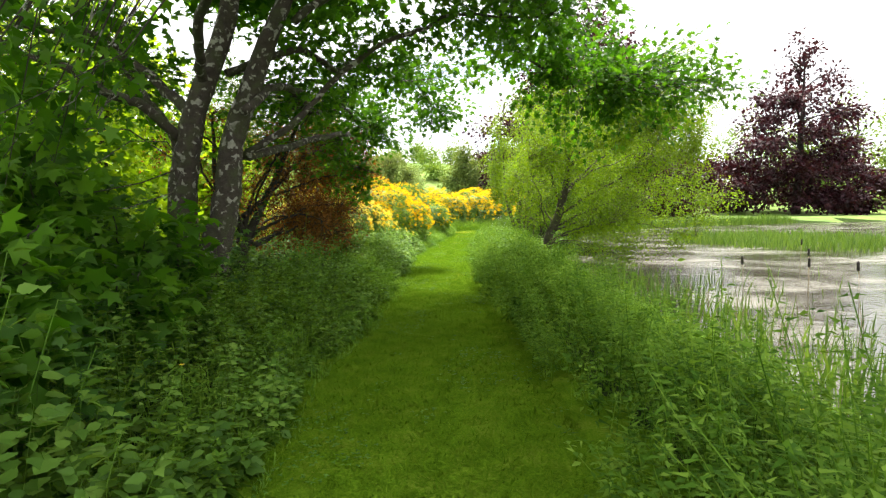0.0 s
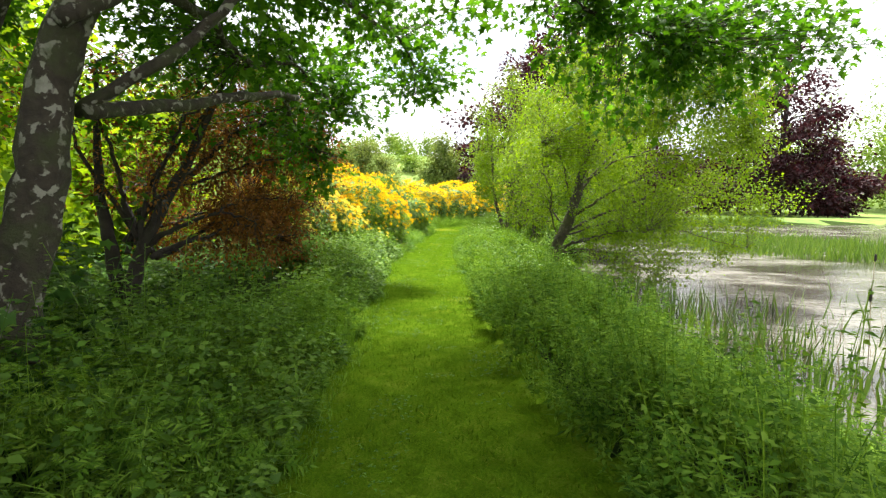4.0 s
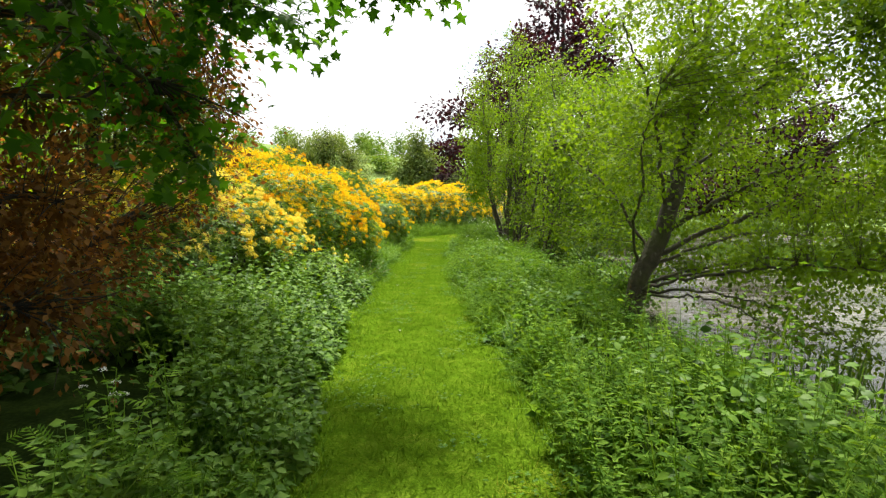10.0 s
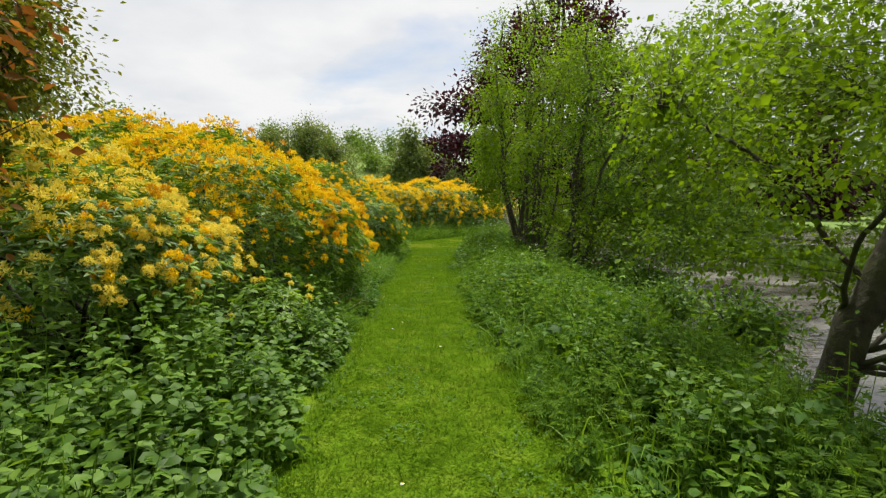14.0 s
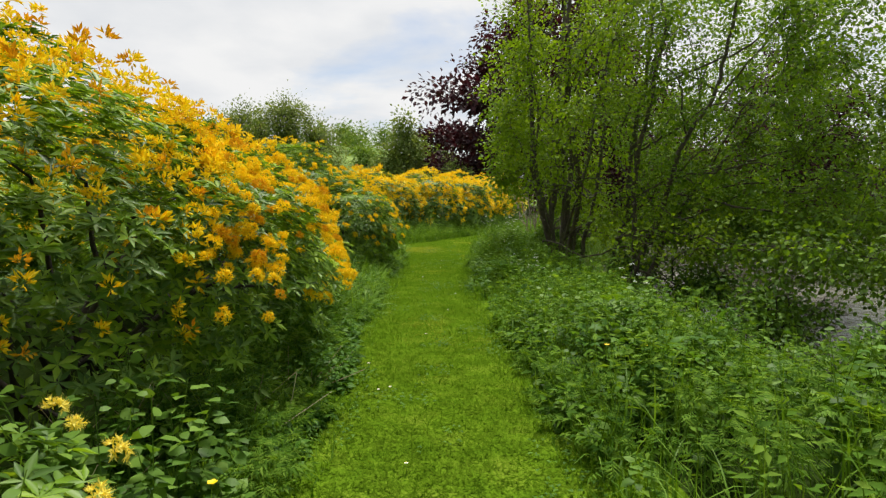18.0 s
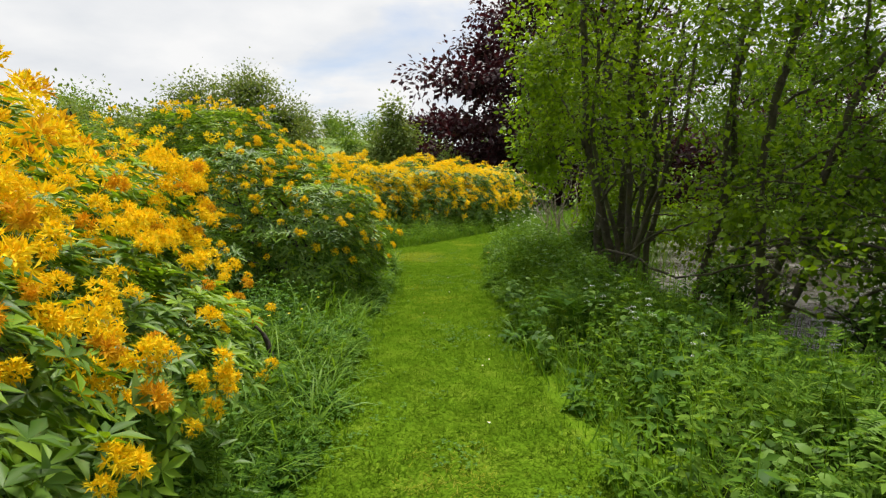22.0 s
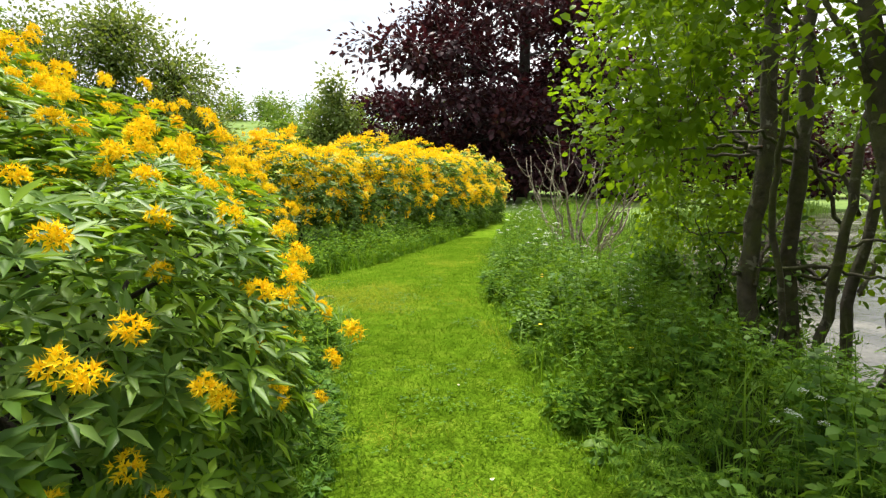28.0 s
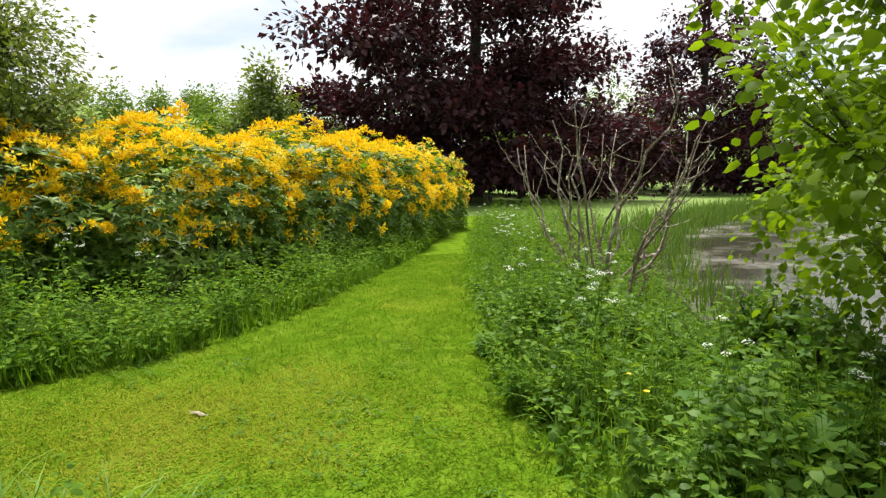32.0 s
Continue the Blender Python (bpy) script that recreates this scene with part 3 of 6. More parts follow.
clover = [leaves(OVATE, p, np.stack([np.cos(turn + j * 2.094), np.sin(turn + j * 2.094), 0.1 + 0.2 * rng.normal(size=m)], 1), np.array([0, 0, 1.0]) + 0.3 * ball(m), 0.013 + 0.006 * rng.random(m), 0.013) for j in range(3)]
whole("clover_patch", merge(*clover), M_HERB, "small clover leaves in patches of the mown walk", "clover", kind="stuff")


# ---- undergrowth ----
def herb_field(name, xy, height, label, category, leaf_mat, template=DIAMOND, per=16, leaf=0.07, width=0.7, lean=(0, 0), stem=True, droop=0.15, tier=0.15, vary=0.95):
    """Upright leafy herbs: thin stems with leaves in tiers."""
    x, y = xy
    base = ground_pos(x, y)
    n = len(base)
    h = height * (0.6 + 0.55 * rng.random(n)) * np.repeat(1 - vary / 2 + vary * rng.random(n // 9 + 1), 9)[:n]
    tilt = rng.normal(size=(n, 3)) * 0.22 + np.array([lean[0], lean[1], 0])
    axis = unit(np.array([0, 0, 1.0]) + tilt)
    top = base + axis * h[:, None]
    who = np.repeat(np.arange(n), per)
    s = np.tile((np.arange(per) + 0.5) / per, n)
    s = np.clip(tier + (1 - tier) * s ** 0.75 + 0.04 * rng.normal(size=n * per), 0.05, 1)
    ang = rng.uniform(0, 6.28, n)[who] + np.tile(np.arange(per) * 2.4, n) + rng.normal(size=n * per) * 0.3
    pos = base[who] + axis[who] * (h[who] * s)[:, None]
    way = np.stack([np.cos(ang), np.sin(ang), -droop + 0.5 * (s - 0.5) + 0.25 * rng.normal(size=len(s))], 1)
    ln = leaf * (1.25 - 0.65 * s) * (0.7 + 0.6 * rng.random(len(s)))
    pos = pos + way * (ln * 0.25)[:, None]
    up = unit(np.array([0, 0, 1.0]) + 0.35 * rng.normal(size=(len(s), 3)))
    g = leaves(template, pos, way, up, ln, ln * width)
    if stem:
        g = merge(g, leaves(STRIP, base, axis, ball(n), h, 0.006))
    return whole(name, g, leaf_mat, label, category, kind="stuff")


def blade_field(name, xy, height, label, category, mat, width=0.008, lean=(0, 0), spread=0.35, template=BLADE):
    x, y = xy
    base = ground_pos(x, y)
    n = len(base)
    way = unit(np.stack([rng.normal(size=n) * spread + lean[0], rng.normal(size=n) * spread + lean[1], np.ones(n)], 1))
    h = height * (0.5 + 0.8 * rng.random(n))
    out = unit(np.stack([way[:, 0], way[:, 1], 0.05 + 0 * h], 1))
    v, t = leaves(template, base, way, out + 0.3 * ball(n), h, width * (0.7 + 0.8 * rng.random(n)))
    return whole(name, (v, t), mat, label, category, kind="stuff")


def verge(side, n, y0, y1, w0, w1, power=1.3):
    """Places beside the walk, thickest near its edge."""
    m = max(1, n // 9)
    y = np.repeat(rng.uniform(y0, y1, m), 9)
    s = np.repeat(w0 + (w1 - w0) * rng.random(m) ** power, 9)
    y = y + 0.13 * rng.normal(size=len(y))
    s = np.maximum(s + 0.13 * rng.normal(size=len(s)), w0)
    if side == "left":
        lit = (s < 0.9 + 0.25 * wobble(s, y, 1.0)) | (y < 9.0) | (y > 13.8)
        y, s = y[lit], s[lit]
    edge = left(y) - s if side == "left" else right(y) + s
    return edge + 0.12 * wobble(edge, y, 0.6, 1.0), y, s


def rise(s, low, high, run):
    return low + (high - low) * smooth(s / run)


def patchy(x, y, s, seed, keep=0.5, size=1.0):
    """Keeps the places that lie in a kind's own patches."""
    v = wobble(x, y, size, seed) + 0.6 * wobble(x, y, size * 0.37, seed * 1.9)
    k = (v + 0.35 * rng.normal(size=len(x)) > np.quantile(v, 1 - keep)) & (inside_pond(x, y) < -0.08)
    return x[k], y[k], s[k]


# west side, woodland edge
for n, y0, y1, per, leaf in ((640, 0.3, 3.4, 14, 0.115), (2200, 3.2, 15.0, 18, 0.082)):
    x, y, s = verge("left", n, y0, y1, 0.05, 3.2)
    h = rise(s, 0.2, 0.70, 0.9) * (1 + 0.35 * wobble(x, y, 1.1) + 0.3 * wobble(x, y, 0.33, 5.0))
    herb_field("nettle_patch", (x, y), h, "dense dark green nettles beside the mown walk", "nettles", M_NETTLE, SERRATE if y0 < 1 else DIAMOND, per, leaf, 0.8 if y0 < 1 else 0.62)
x, y, s = patchy(*verge("left", 2200, 0.3, 15.0, 0.0, 1.7), 4.0, 0.6)
herb_field("herb_patch", (x, y), rise(s, 0.15, 0.5, 0.8), "soft feathery green herbs at the woodland edge", "herbs", M_FEATHER, SPIKE, 40, 0.06, 0.4)
x, y, s = verge("left", 380, 0.3, 9.4, 0.9, 4.2, 0.9)
h = rise(s - 0.8, 0.5, 1.15, 1.6) * (1 + 0.25 * wobble(x, y, 1.3))
herb_field("bramble_thicket", (x, y), h, "dark thicket of brambles and sycamore seedlings under the tree", "thicket", M_BRAMBLE, LOBED, 14, 0.15, 0.95, droop=0.3)
x, y = rng.uniform(-14, -4.2, 900), rng.uniform(-3, 31, 900)
# extra low dark-leaved plants, added to imitate deep shade under the red shrub
x, y = np.append(x, rng.uniform(-4.6, -3.0, 130)), np.append(y, rng.uniform(9.4, 14.0, 130))
herb_field("woodland_undergrowth", (x, y), np.where(x > -4.2, 0.3, 0.45) * (1 + 0.4 * wobble(x, y, 1.2)), "shaded green undergrowth on the woodland floor", "undergrowth", M_BRAMBLE, DIAMOND, 12, 0.16, 0.6)
x, y, s = verge("left", 1700, 13.0, 18.5, 0.05, 2.2)
h = rise(s, 0.22, 0.60, 0.6) * (1 + 0.3 * wobble(x, y, 0.9) + 0.3 * wobble(x, y, 0.3, 5.0))
herb_field("nettle_patch", (x, y), h, "dense green nettles at the foot of the azaleas", "nettles", M_NETTLE, OVATE, 14, 0.095, 0.75)
x, y, s = verge("left", 2200, 17.5, 30.3, 0.0, 1.25)
h = rise(s, 0.12, 0.42, 0.7) * (1 + 0.35 * wobble(x, y, 0.8))
herb_field("herb_patch", (x, y), h, "low leafy green herbs under the azalea skirts", "herbs", M_HERB, DIAMOND, 13, 0.07, 0.6)
# east side, pond bank
x, y, s = patchy(*verge("right", 5200, 11.0, 34.0, 0.02, 3.0, 1.0), 1.0, 0.72, 0.8)
h = rise(s, 0.24, 0.60, 0.35) * (1 + 0.38 * wobble(x, y, 0.7) + 0.28 * wobble(x, y, 0.27, 7.0)) * (1 - np.where(y < 18, 0.8, 0.5) * smooth((s - 0.8) / 1.1))
herb_field("feathery_herb_bank", (x, y), h, "lush feathery green herbs covering the pond bank", "herbs", M_FEATHER, DIAMOND, 15, 0.080, 0.46)
for n, per, leaf, wide, tmpl in ((3000, 46, 0.058, 0.34, SPIKE), (1300, 24, 0.066, 0.5, DIAMOND)):
    x, y, s = verge("right", n, 0.3, 12.5, 0.02, 2.3, 0.85)
    h = rise(s, 0.50, 0.78, 0.28) * (1 + 0.16 * wobble(x, y, 0.75) + 0.20 * wobble(x, y, 0.3, 7.0)) * (1 - 0.6 * smooth((s - 0.7) / 1.2))
    herb_field("feathery_herb_bank", (x, y), h, "thick billowing hedge of soft green herbs beside the walk", "herbs", M_FEATHER, tmpl, per, leaf, wide, lean=(-0.10, 0), vary=0.55, tier=0.25)
y = rng.uniform(11.5, 15.6, 420)
x = rng.uniform(2.3, 3.3, 420)
herb_field("feathery_herb_bank", (x, y), 0.16 * (1 + 0.4 * wobble(x, y, 0.5)), "soft green herbs round the foot of the alder", "herbs", M_FEATHER, DIAMOND, 18, 0.085, 0.44)
x, y, s = patchy(*verge("right", 3400, 9.0, 36.0, 0.1, 2.9, 1.0), 5.0, 0.42, 1.0)
h = rise(s, 0.22, 0.58, 0.5) * (1 + 0.35 * wobble(x, y, 1.3)) * (1 - 0.5 * smooth((s - 0.9) / 1.2))
herb_field("nettle_patch", (x, y), h, "green nettles growing on the pond bank", "nettles", M_NETTLE, OVATE, 17, 0.085, 0.75)
x, y, s = patchy(*verge("right", 900, 10.0, 36.0, 0.0, 2.2, 1.0), 9.0, 0.45, 0.6)
herb_field("hogweed_patch", (x, y), rise(s, 0.15, 0.45, 0.5), "broad-leaved green weeds among the bank herbs", "weeds", M_HERB, LOBED, 9, 0.13, 0.9, droop=0.2)
x, y, s = patchy(*verge("right", 9000, 10.0, 36.0, 0.0, 2.4, 1.0), 13.0, 0.5, 0.5)
blade_field("tall_grass_clump", (x, y), rise(s, 0.28, 0.6, 0.6), "clumps of tall arching grass on the bank", "grass", M_TALL, 0.009, (-0.1, 0), 0.65)
x, y, s = verge("right", 15000, 0.5, 36.0, 0.1, 2.4, 0.9)
blade_field("low_grass", (x, y), 0.2, "low grass between the bank herbs", "grass", M_TALL, 0.012, (-0.05, 0), 0.7, SPIKE)
x, y, s = verge("left", 9000, 0.5, 30.0, 0.1, 1.8, 0.9)
blade_field("low_grass", (x, y), 0.2, "low grass between the herbs under the shrubs", "grass", M_TALL, 0.012, (0.05, 0), 0.7, SPIKE)
# cow parsley foliage, feathery, on both sides
for side, n, y0, y1, w1, tall in (("right", 1700, 10.5, 36.0, 2.2, 0.5), ("left", 700, 4.5, 13.0, 1.6, 0.55), ("left", 800, 17.5, 30.3, 1.1, 0.36)):
    x, y, s = patchy(*verge(side, n, y0, y1, 0.02, w1, 1.0), 6.0, 0.8, 0.7)
    herb_field("cow_parsley_foliage", (x, y), rise(s, 0.2, tall, 0.5) * (1 + 0.3 * wobble(x, y, 0.5, 2.0)), "feathery green cow parsley leaves among the herbs", "herbs", M_FEATHER, FROND, 8, 0.16, 0.75, droop=-0.1, tier=0.3, vary=0.6)
# arching grass tussocks
for side, n, y0, y1, w1 in (("left", 2600, 22.5, 27.2, 0.75), ("left", 900, 5.0, 8.4, 0.7), ("right", 2000, 12.0, 33.0, 1.0)):
    x, y, s = patchy(*verge(side, n, y0, y1, 0.05, w1, 1.0), 21.0, 0.6, 0.4)
    blade_field("tall_grass_clump", (x, y), rise(s, 0.3, 0.5, 0.5), "tussocks of long arching grass beside the walk", "grass", M_TALL, 0.010, (0, 0), 0.5, ARCH)
x, y, s = verge("left", 90, 16.8, 20.5, 0.2, 1.2, 1.0)
blade_field("dry_stalks", (x, y), 0.55, "thin dry straw-coloured stalks leaning out of the herbs", "stalks", M_DRY, 0.006, (0.4, -0.2), 0.7, STRIP)
x, y, s = verge("right", 70, 9.0, 14.5, 1.1, 2.0, 1.0)
blade_field("dry_stalks", (x, y), 0.5, "pale dead stalks standing by the water", "stalks", M_DRY, 0.006, (0.1, 0), 0.6, STRIP)
# herb strip before the far azalea bed and round the fork
x = rng.uniform(-9, 8, 2800)
y = far_edge(x) + rng.uniform(0.02, 1.7, 2800)
h = 0.42 * (1 + 0.45 * wobble(x, y, 0.6)) + 0.16 * (y - far_edge(x))
herb_field("herb_patch", (x, y), h, "bright green herbs before the far azalea bed", "herbs", M_FEATHER, DIAMOND, 11, 0.10, 0.5)
y = rng.uniform(34, 50, 2100)
s = rng.uniform(0.0, 4.5, 2100)
x, y, s = patchy(right(y) + s, y, s, 2.0, 0.9, 0.8)
h = rise(s, 0.25, 0.65, 0.5) * (1 + 0.4 * wobble(x, y, 0.8))
herb_field("herb_patch", (x, y), h, "bright green herbs along the pond's far bank", "herbs", M_FEATHER, DIAMOND, 14, 0.085, 0.5)
x = rng.uniform(-4.0, 0.02, 800)
y = 29.4 + rng.random(800) * (1.65 + np.clip(-0.2 - x, 0, 1.6) * 0.55)
herb_field("herb_patch", (x, y), 0.34 * (1 + 0.4 * wobble(x, y, 0.5)), "leafy green herbs at the corner of the fork", "herbs", M_FEATHER, OVATE, 18, 0.07, 0.6)
x = rng.uniform(-3.0, 0.1, 1500)
y = 29.8 + rng.random(1500) * (1.4 + np.clip(-0.2 - x, 0, 1.6) * 0.55)
blade_field("tall_grass_clump", (x, y), 0.4, "tussocks of long arching grass at the corner of the fork", "grass", M_TALL, 0.011, (0, 0), 0.55, ARCH)
# grasses at both edges of the walk
for side, a, b, n in (("left", 0.3, 30.5, 13000), ("right", 11.0, 45.0, 10000)):
    x, y, s = verge(side, n, a, b, -0.14, 0.5, 1.3)
    blade_field("tall_grass_edge", (x, y), rise(s + 0.12, 0.05, 0.30, 0.5), "unmown tall grass at the edge of the walk", "grass", M_TALL, 0.008, (0.1 if side == "left" else -0.1, 0), 0.5)
x = rng.uniform(-9, 7, 7000)
y = far_edge(x) + rng.uniform(-0.05, 0.6, 7000)
blade_field("tall_grass_edge", (x, y), 0.28, "unmown tall grass at the edge of the walk", "grass", M_TALL, 0.01)


# ---- azaleas ----
def blob_surface(blobs, n, low=0.0):
    """Places on the outside of a lumpy shrub, with the outward way."""
    out_p, out_n = [], []
    need = n
    c = np.array([b[0] for b in blobs], float)
    r = np.array([b[1] for b in blobs], float)
    area = (r[:, 0] * r[:, 1] + r[:, 0] * r[:, 2] + r[:, 1] * r[:, 2])
    while need > 0:
        k = rng.choice(len(blobs), need * 2, p=area / area.sum())
        q = ball(need * 2)
        lump = 1 + 0.10 * np.sin(q[:, 0] * 7 + k) * np.cos(q[:, 1] * 8 + k * 2) + 0.06 * np.sin(q[:, 2] * 13 + k)
        p = c[k] + q * r[k] * lump[:, None]
        nn = unit(q / r[k])
        ok = p[:, 2] > low + land(p[:, 0], p[:, 1])
        for j in range(len(blobs)):
            d = np.linalg.norm((p - c[j]) / r[j], axis=1)
            ok &= (d > 0.93) | (k == j)
        p, nn = p[ok][:need], nn[ok][:need]
        out_p.append(p)
        out_n.append(nn)
        need -= len(p)
    return np.concatenate(out_p), np.concatenate(out_n)


def truss_geo(florets=19, petal=0.022):
    """One head of azalea flowers: ragged funnels in a dome, with long stamens."""
    geos = []
    for k in range(florets):
        z = 1 - (k + 0.5) / florets * 1.15
        a = k * 2.4 + 0.3 * rng.normal()
        r = math.sqrt(max(0, 1 - z * z))
        d = unit(np.array([r * math.cos(a), r * math.sin(a), z]) + 0.15 * rng.normal(size=3))
        e = unit(np.cross(d, [0.3, 0.5, 0.8]))
        f = np.cross(d, e)
        ang = np.arange(5) * 2 * np.pi / 5 + rng.random() * 6
        ways = unit(0.75 * d + np.cos(ang)[:, None] * e + np.sin(ang)[:, None] * f + 0.25 * rng.normal(size=(5, 3)))
        c = d * petal * (0.7 + 1.2 * rng.random())
        geos.append(leaves(DIAMOND, np.repeat(c[None], 5, 0), ways, np.repeat(d[None], 5, 0) + 0.4 * ball(5), petal * (0.95 + 0.6 * rng.random(5)), petal * (0.36 + 0.18 * rng.random(5))))
        geos.append(leaves(SPIKE, np.repeat(c[None], 2, 0), unit(d + 0.35 * rng.normal(size=(2, 3))), ball(2), petal * 1.9, 0.0025))
    return merge(*geos)


TRUSS = {}
for key, mat in (("gold", M_GOLD), ("pale", M_PALE), ("orange", M_ORANGE)):
    TRUSS[key] = [mesh_of("blossom", *truss_geo(), mat, None, True) for _ in range(3)]


def loose_trusses(p, nrm, size, petals=28):
    """Many flower heads in one mesh, each a dome of petals."""
    n = len(p)
    k = n * petals
    who = np.repeat(np.arange(n), petals)
    d = unit(ball(k) + 0.8 * nrm[who])
    sz = np.broadcast_to(size, (n,))[who]
    pos = p[who] + d * (sz * (0.15 + 0.45 * rng.random(k)))[:, None]
    way = unit(d + 0.6 * ball(k))
    big = math.sqrt(22 / petals)
    return leaves(DIAMOND, pos, way, ball(k), sz * (0.5 + 0.35 * rng.random(k)) * big, sz * 0.27 * big)


def azalea(name, at, blobs, leaf_n, heads, label, pale=0.0, orange=0.0, fresh=0.25, near_n=0, size=0.055, leaf=0.085, bare_low=0.15, group="azalea bank", thin=0.35, up_only=-0.25, petals=28, cluster=2, slim=0.3, loose=0.08, climb=0.7, skirt=0.06):
    """A shrub of arching stems with whorls of narrow leaves and heads of flowers."""
    th = thing(name, label, "azalea", (at[0], at[1], 0.0), group)
    off = np.array([at[0], at[1], 0.0])
    # stems
    tips = blob_surface(blobs, 12, 0.5)[0]
    for k in range(12 if len(blobs) > 1 else 3):
        foot = np.array([at[0] + rng.normal() * 0.25, at[1] + rng.normal() * 0.25, 0.0])
        foot[2] = float(land(foot[0], foot[1])) - 0.03
        end = foot + (tips[k] - foot) * (0.8 if len(blobs) > 1 else 0.45)
        part("stem", tube(bend(foot, end, 0.2, 6, 0.25) - off, np.array([0.028, 0.024, 0.02, 0.015, 0.011, 0.006]), 5), M_BARK_DARK, th)
    # whorls of leaves, outside and a thinner layer inside
    m = leaf_n // 6
    p, q = blob_surface(blobs, m, skirt)
    deep = np.where(rng.random(m) < 0.35, rng.random(m) * 0.45, rng.random(m) * 0.08)
    p = p - q * deep[:, None]
    who = np.repeat(np.arange(m), 6)
    axis = unit(q + np.array([0, 0, 1.2]) + 0.3 * rng.normal(size=(m, 3)))
    e = unit(np.cross(axis, rng.normal(size=(m, 3))))
    f = np.cross(axis, e)
    ang = np.tile(np.arange(6) * np.pi / 3, m) + 0.25 * rng.normal(size=m * 6)
    way = unit(np.cos(ang)[:, None] * e[who] + np.sin(ang)[:, None] * f[who] + (0.05 + 0.35 * rng.random((m * 6, 1))) * axis[who])
    ln = leaf * (0.7 + 0.6 * rng.random(m * 6))
    tone = np.repeat(rng.random(m) < fresh, 6)
    pos = p[who] - off
    part("leaves", leaves(DIAMOND, pos[~tone], way[~tone], axis[who][~tone], ln[~tone], ln[~tone] * slim), M_AZ_LEAF, th, "narrow mid-green leaves in whorls")
    if tone.any():
        part("young_leaves", leaves(DIAMOND, pos[tone], way[tone], axis[who][tone], ln[tone], ln[tone] * slim * 1.05), M_AZ_FRESH, th, "fresh yellow-green young leaves")
    m = leaf_n // (40 if near_n else 5)
    p, q = blob_surface(blobs, m, 0.12)
    p[:, 2] = land(p[:, 0], p[:, 1]) + (p[:, 2] - land(p[:, 0], p[:, 1])) * rng.random(m) * 0.55 + 0.04
    way = unit(q * np.array([1, 1, 0.2]) + 0.8 * ball(m))
    part("low_leaves", leaves(DIAMOND, p - q * 0.1 - off, way, np.array([0, 0, 1.0]) + 0.5 * ball(m), leaf * 1.25, leaf * 0.42), M_AZ_LEAF, th, "shaded lower leaves")
    # flowers
    p, q = blob_surface(blobs, heads // cluster, bare_low)
    p, q = np.repeat(p, cluster, 0), np.repeat(q, cluster, 0)
    heads = len(p)
    side = loose * rng.normal(size=(heads, 3)) * size / 0.06
    p = p + side - q * (side * q).sum(1, keepdims=True) * 0.7
    keep = (q[:, 2] > up_only) & (np.repeat(rng.random(heads // cluster), cluster) < thin + (1 - thin) * smooth((p[:, 2] - bare_low) / climb) * (0.6 + 0.4 * wobble(p[:, 0] * 2, p[:, 1] * 2 + p[:, 2], 1.0, 3.0)))
    p, q = p[keep], q[keep]
    p = p + q * (0.02 + 0.10 * np.repeat(rng.random(heads // cluster + 1), cluster)[:heads][keep])[:, None]
    q = unit(q + np.array([0, 0, 1.0]))
    own = np.zeros(len(p), bool)
    own[np.argsort(-p[:, 0])[:near_n]] = True
    lot = rng.random(len(p))
    kind = np.where(lot < orange, 2, np.where(lot < orange + pale, 1, 0))
    sz = size * (0.75 + 0.5 * rng.random(len(p)))
    for k, (key, mat, lab) in enumerate((("gold", M_GOLD, "golden yellow blossom"), ("pale", M_PALE, "pale cream-yellow blossom"), ("orange", M_ORANGE, "faded orange-brown blossom"))):
        sel = (kind == k) & ~own
        if sel.any():
            part("blossoms", loose_trusses(p[sel] - off, q[sel], sz[sel], petals), mat, th, lab + "s", True)
        for i in np.flatnonzero((kind == k) & own):
            ob = new("blossom", TRUSS[key][int(lot[i] * 1000) % 3])
            ob.parent = th
            z = Vector(q[i]).to_track_quat("Z", "Y").to_matrix().to_4x4()
            s = sz[i] / 0.068
            ob.matrix_local = Matrix.Translation(p[i] - off) @ z @ Matrix.Rotation(lot[i] * 6.28, 4, "Z") @ Matrix.Diagonal((s, s, s, 1))
    return th


azalea("azalea_shrub", (-2.6, 16.8), [((-2.55, 17.6, 0.84), (0.8, 1.0, 0.58), 1), ((-3.3, 17.3, 0.95), (1.3, 1.4, 0.9), 1), ((-4.0, 16.5, 0.9), (1.2, 1.3, 0.85), 1)],
       15000, 2500, "spreading azalea covered in pale cream-yellow blossom", pale=0.8, orange=0.05, near_n=200, thin=0.2, climb=0.8, fresh=0.2, size=0.056, leaf=0.09, slim=0.33, skirt=0.6, bare_low=0.62)
azalea("azalea_shrub", (-2.6, 20.2), [((-2.7, 19.8, 1.05), (1.45, 1.7, 1.3), 1), ((-1.8, 20.6, 0.9), (1.05, 1.5, 0.95), 1), ((-2.4, 22.4, 0.95), (1.3, 1.5, 1.0), 1), ((-4.0, 20.5, 1.2), (1.6, 2.0, 1.3), 1), ((-1.55, 22.2, 0.72), (0.78, 1.0, 0.62), 1)],
       50000, 9000, "tall azalea mound covered in golden yellow blossom", orange=0.14, fresh=0.45, petals=19, size=0.054, leaf=0.080, slim=0.33, near_n=300, thin=0.06, climb=1.9, skirt=0.5)
azalea("azalea_shrub", (-2.9, 24.8), [((-2.9, 24.8, 0.8), (1.05, 1.2, 0.95), 1), ((-4.0, 24.6, 0.9), (1.4, 1.6, 1.1), 1), ((-2.9, 23.4, 0.5), (0.6, 0.8, 0.7), 1)],
       11000, 700, "azalea with golden blossom behind tall herbs", fresh=0.35, size=0.066, leaf=0.095, near_n=120, skirt=0.2)
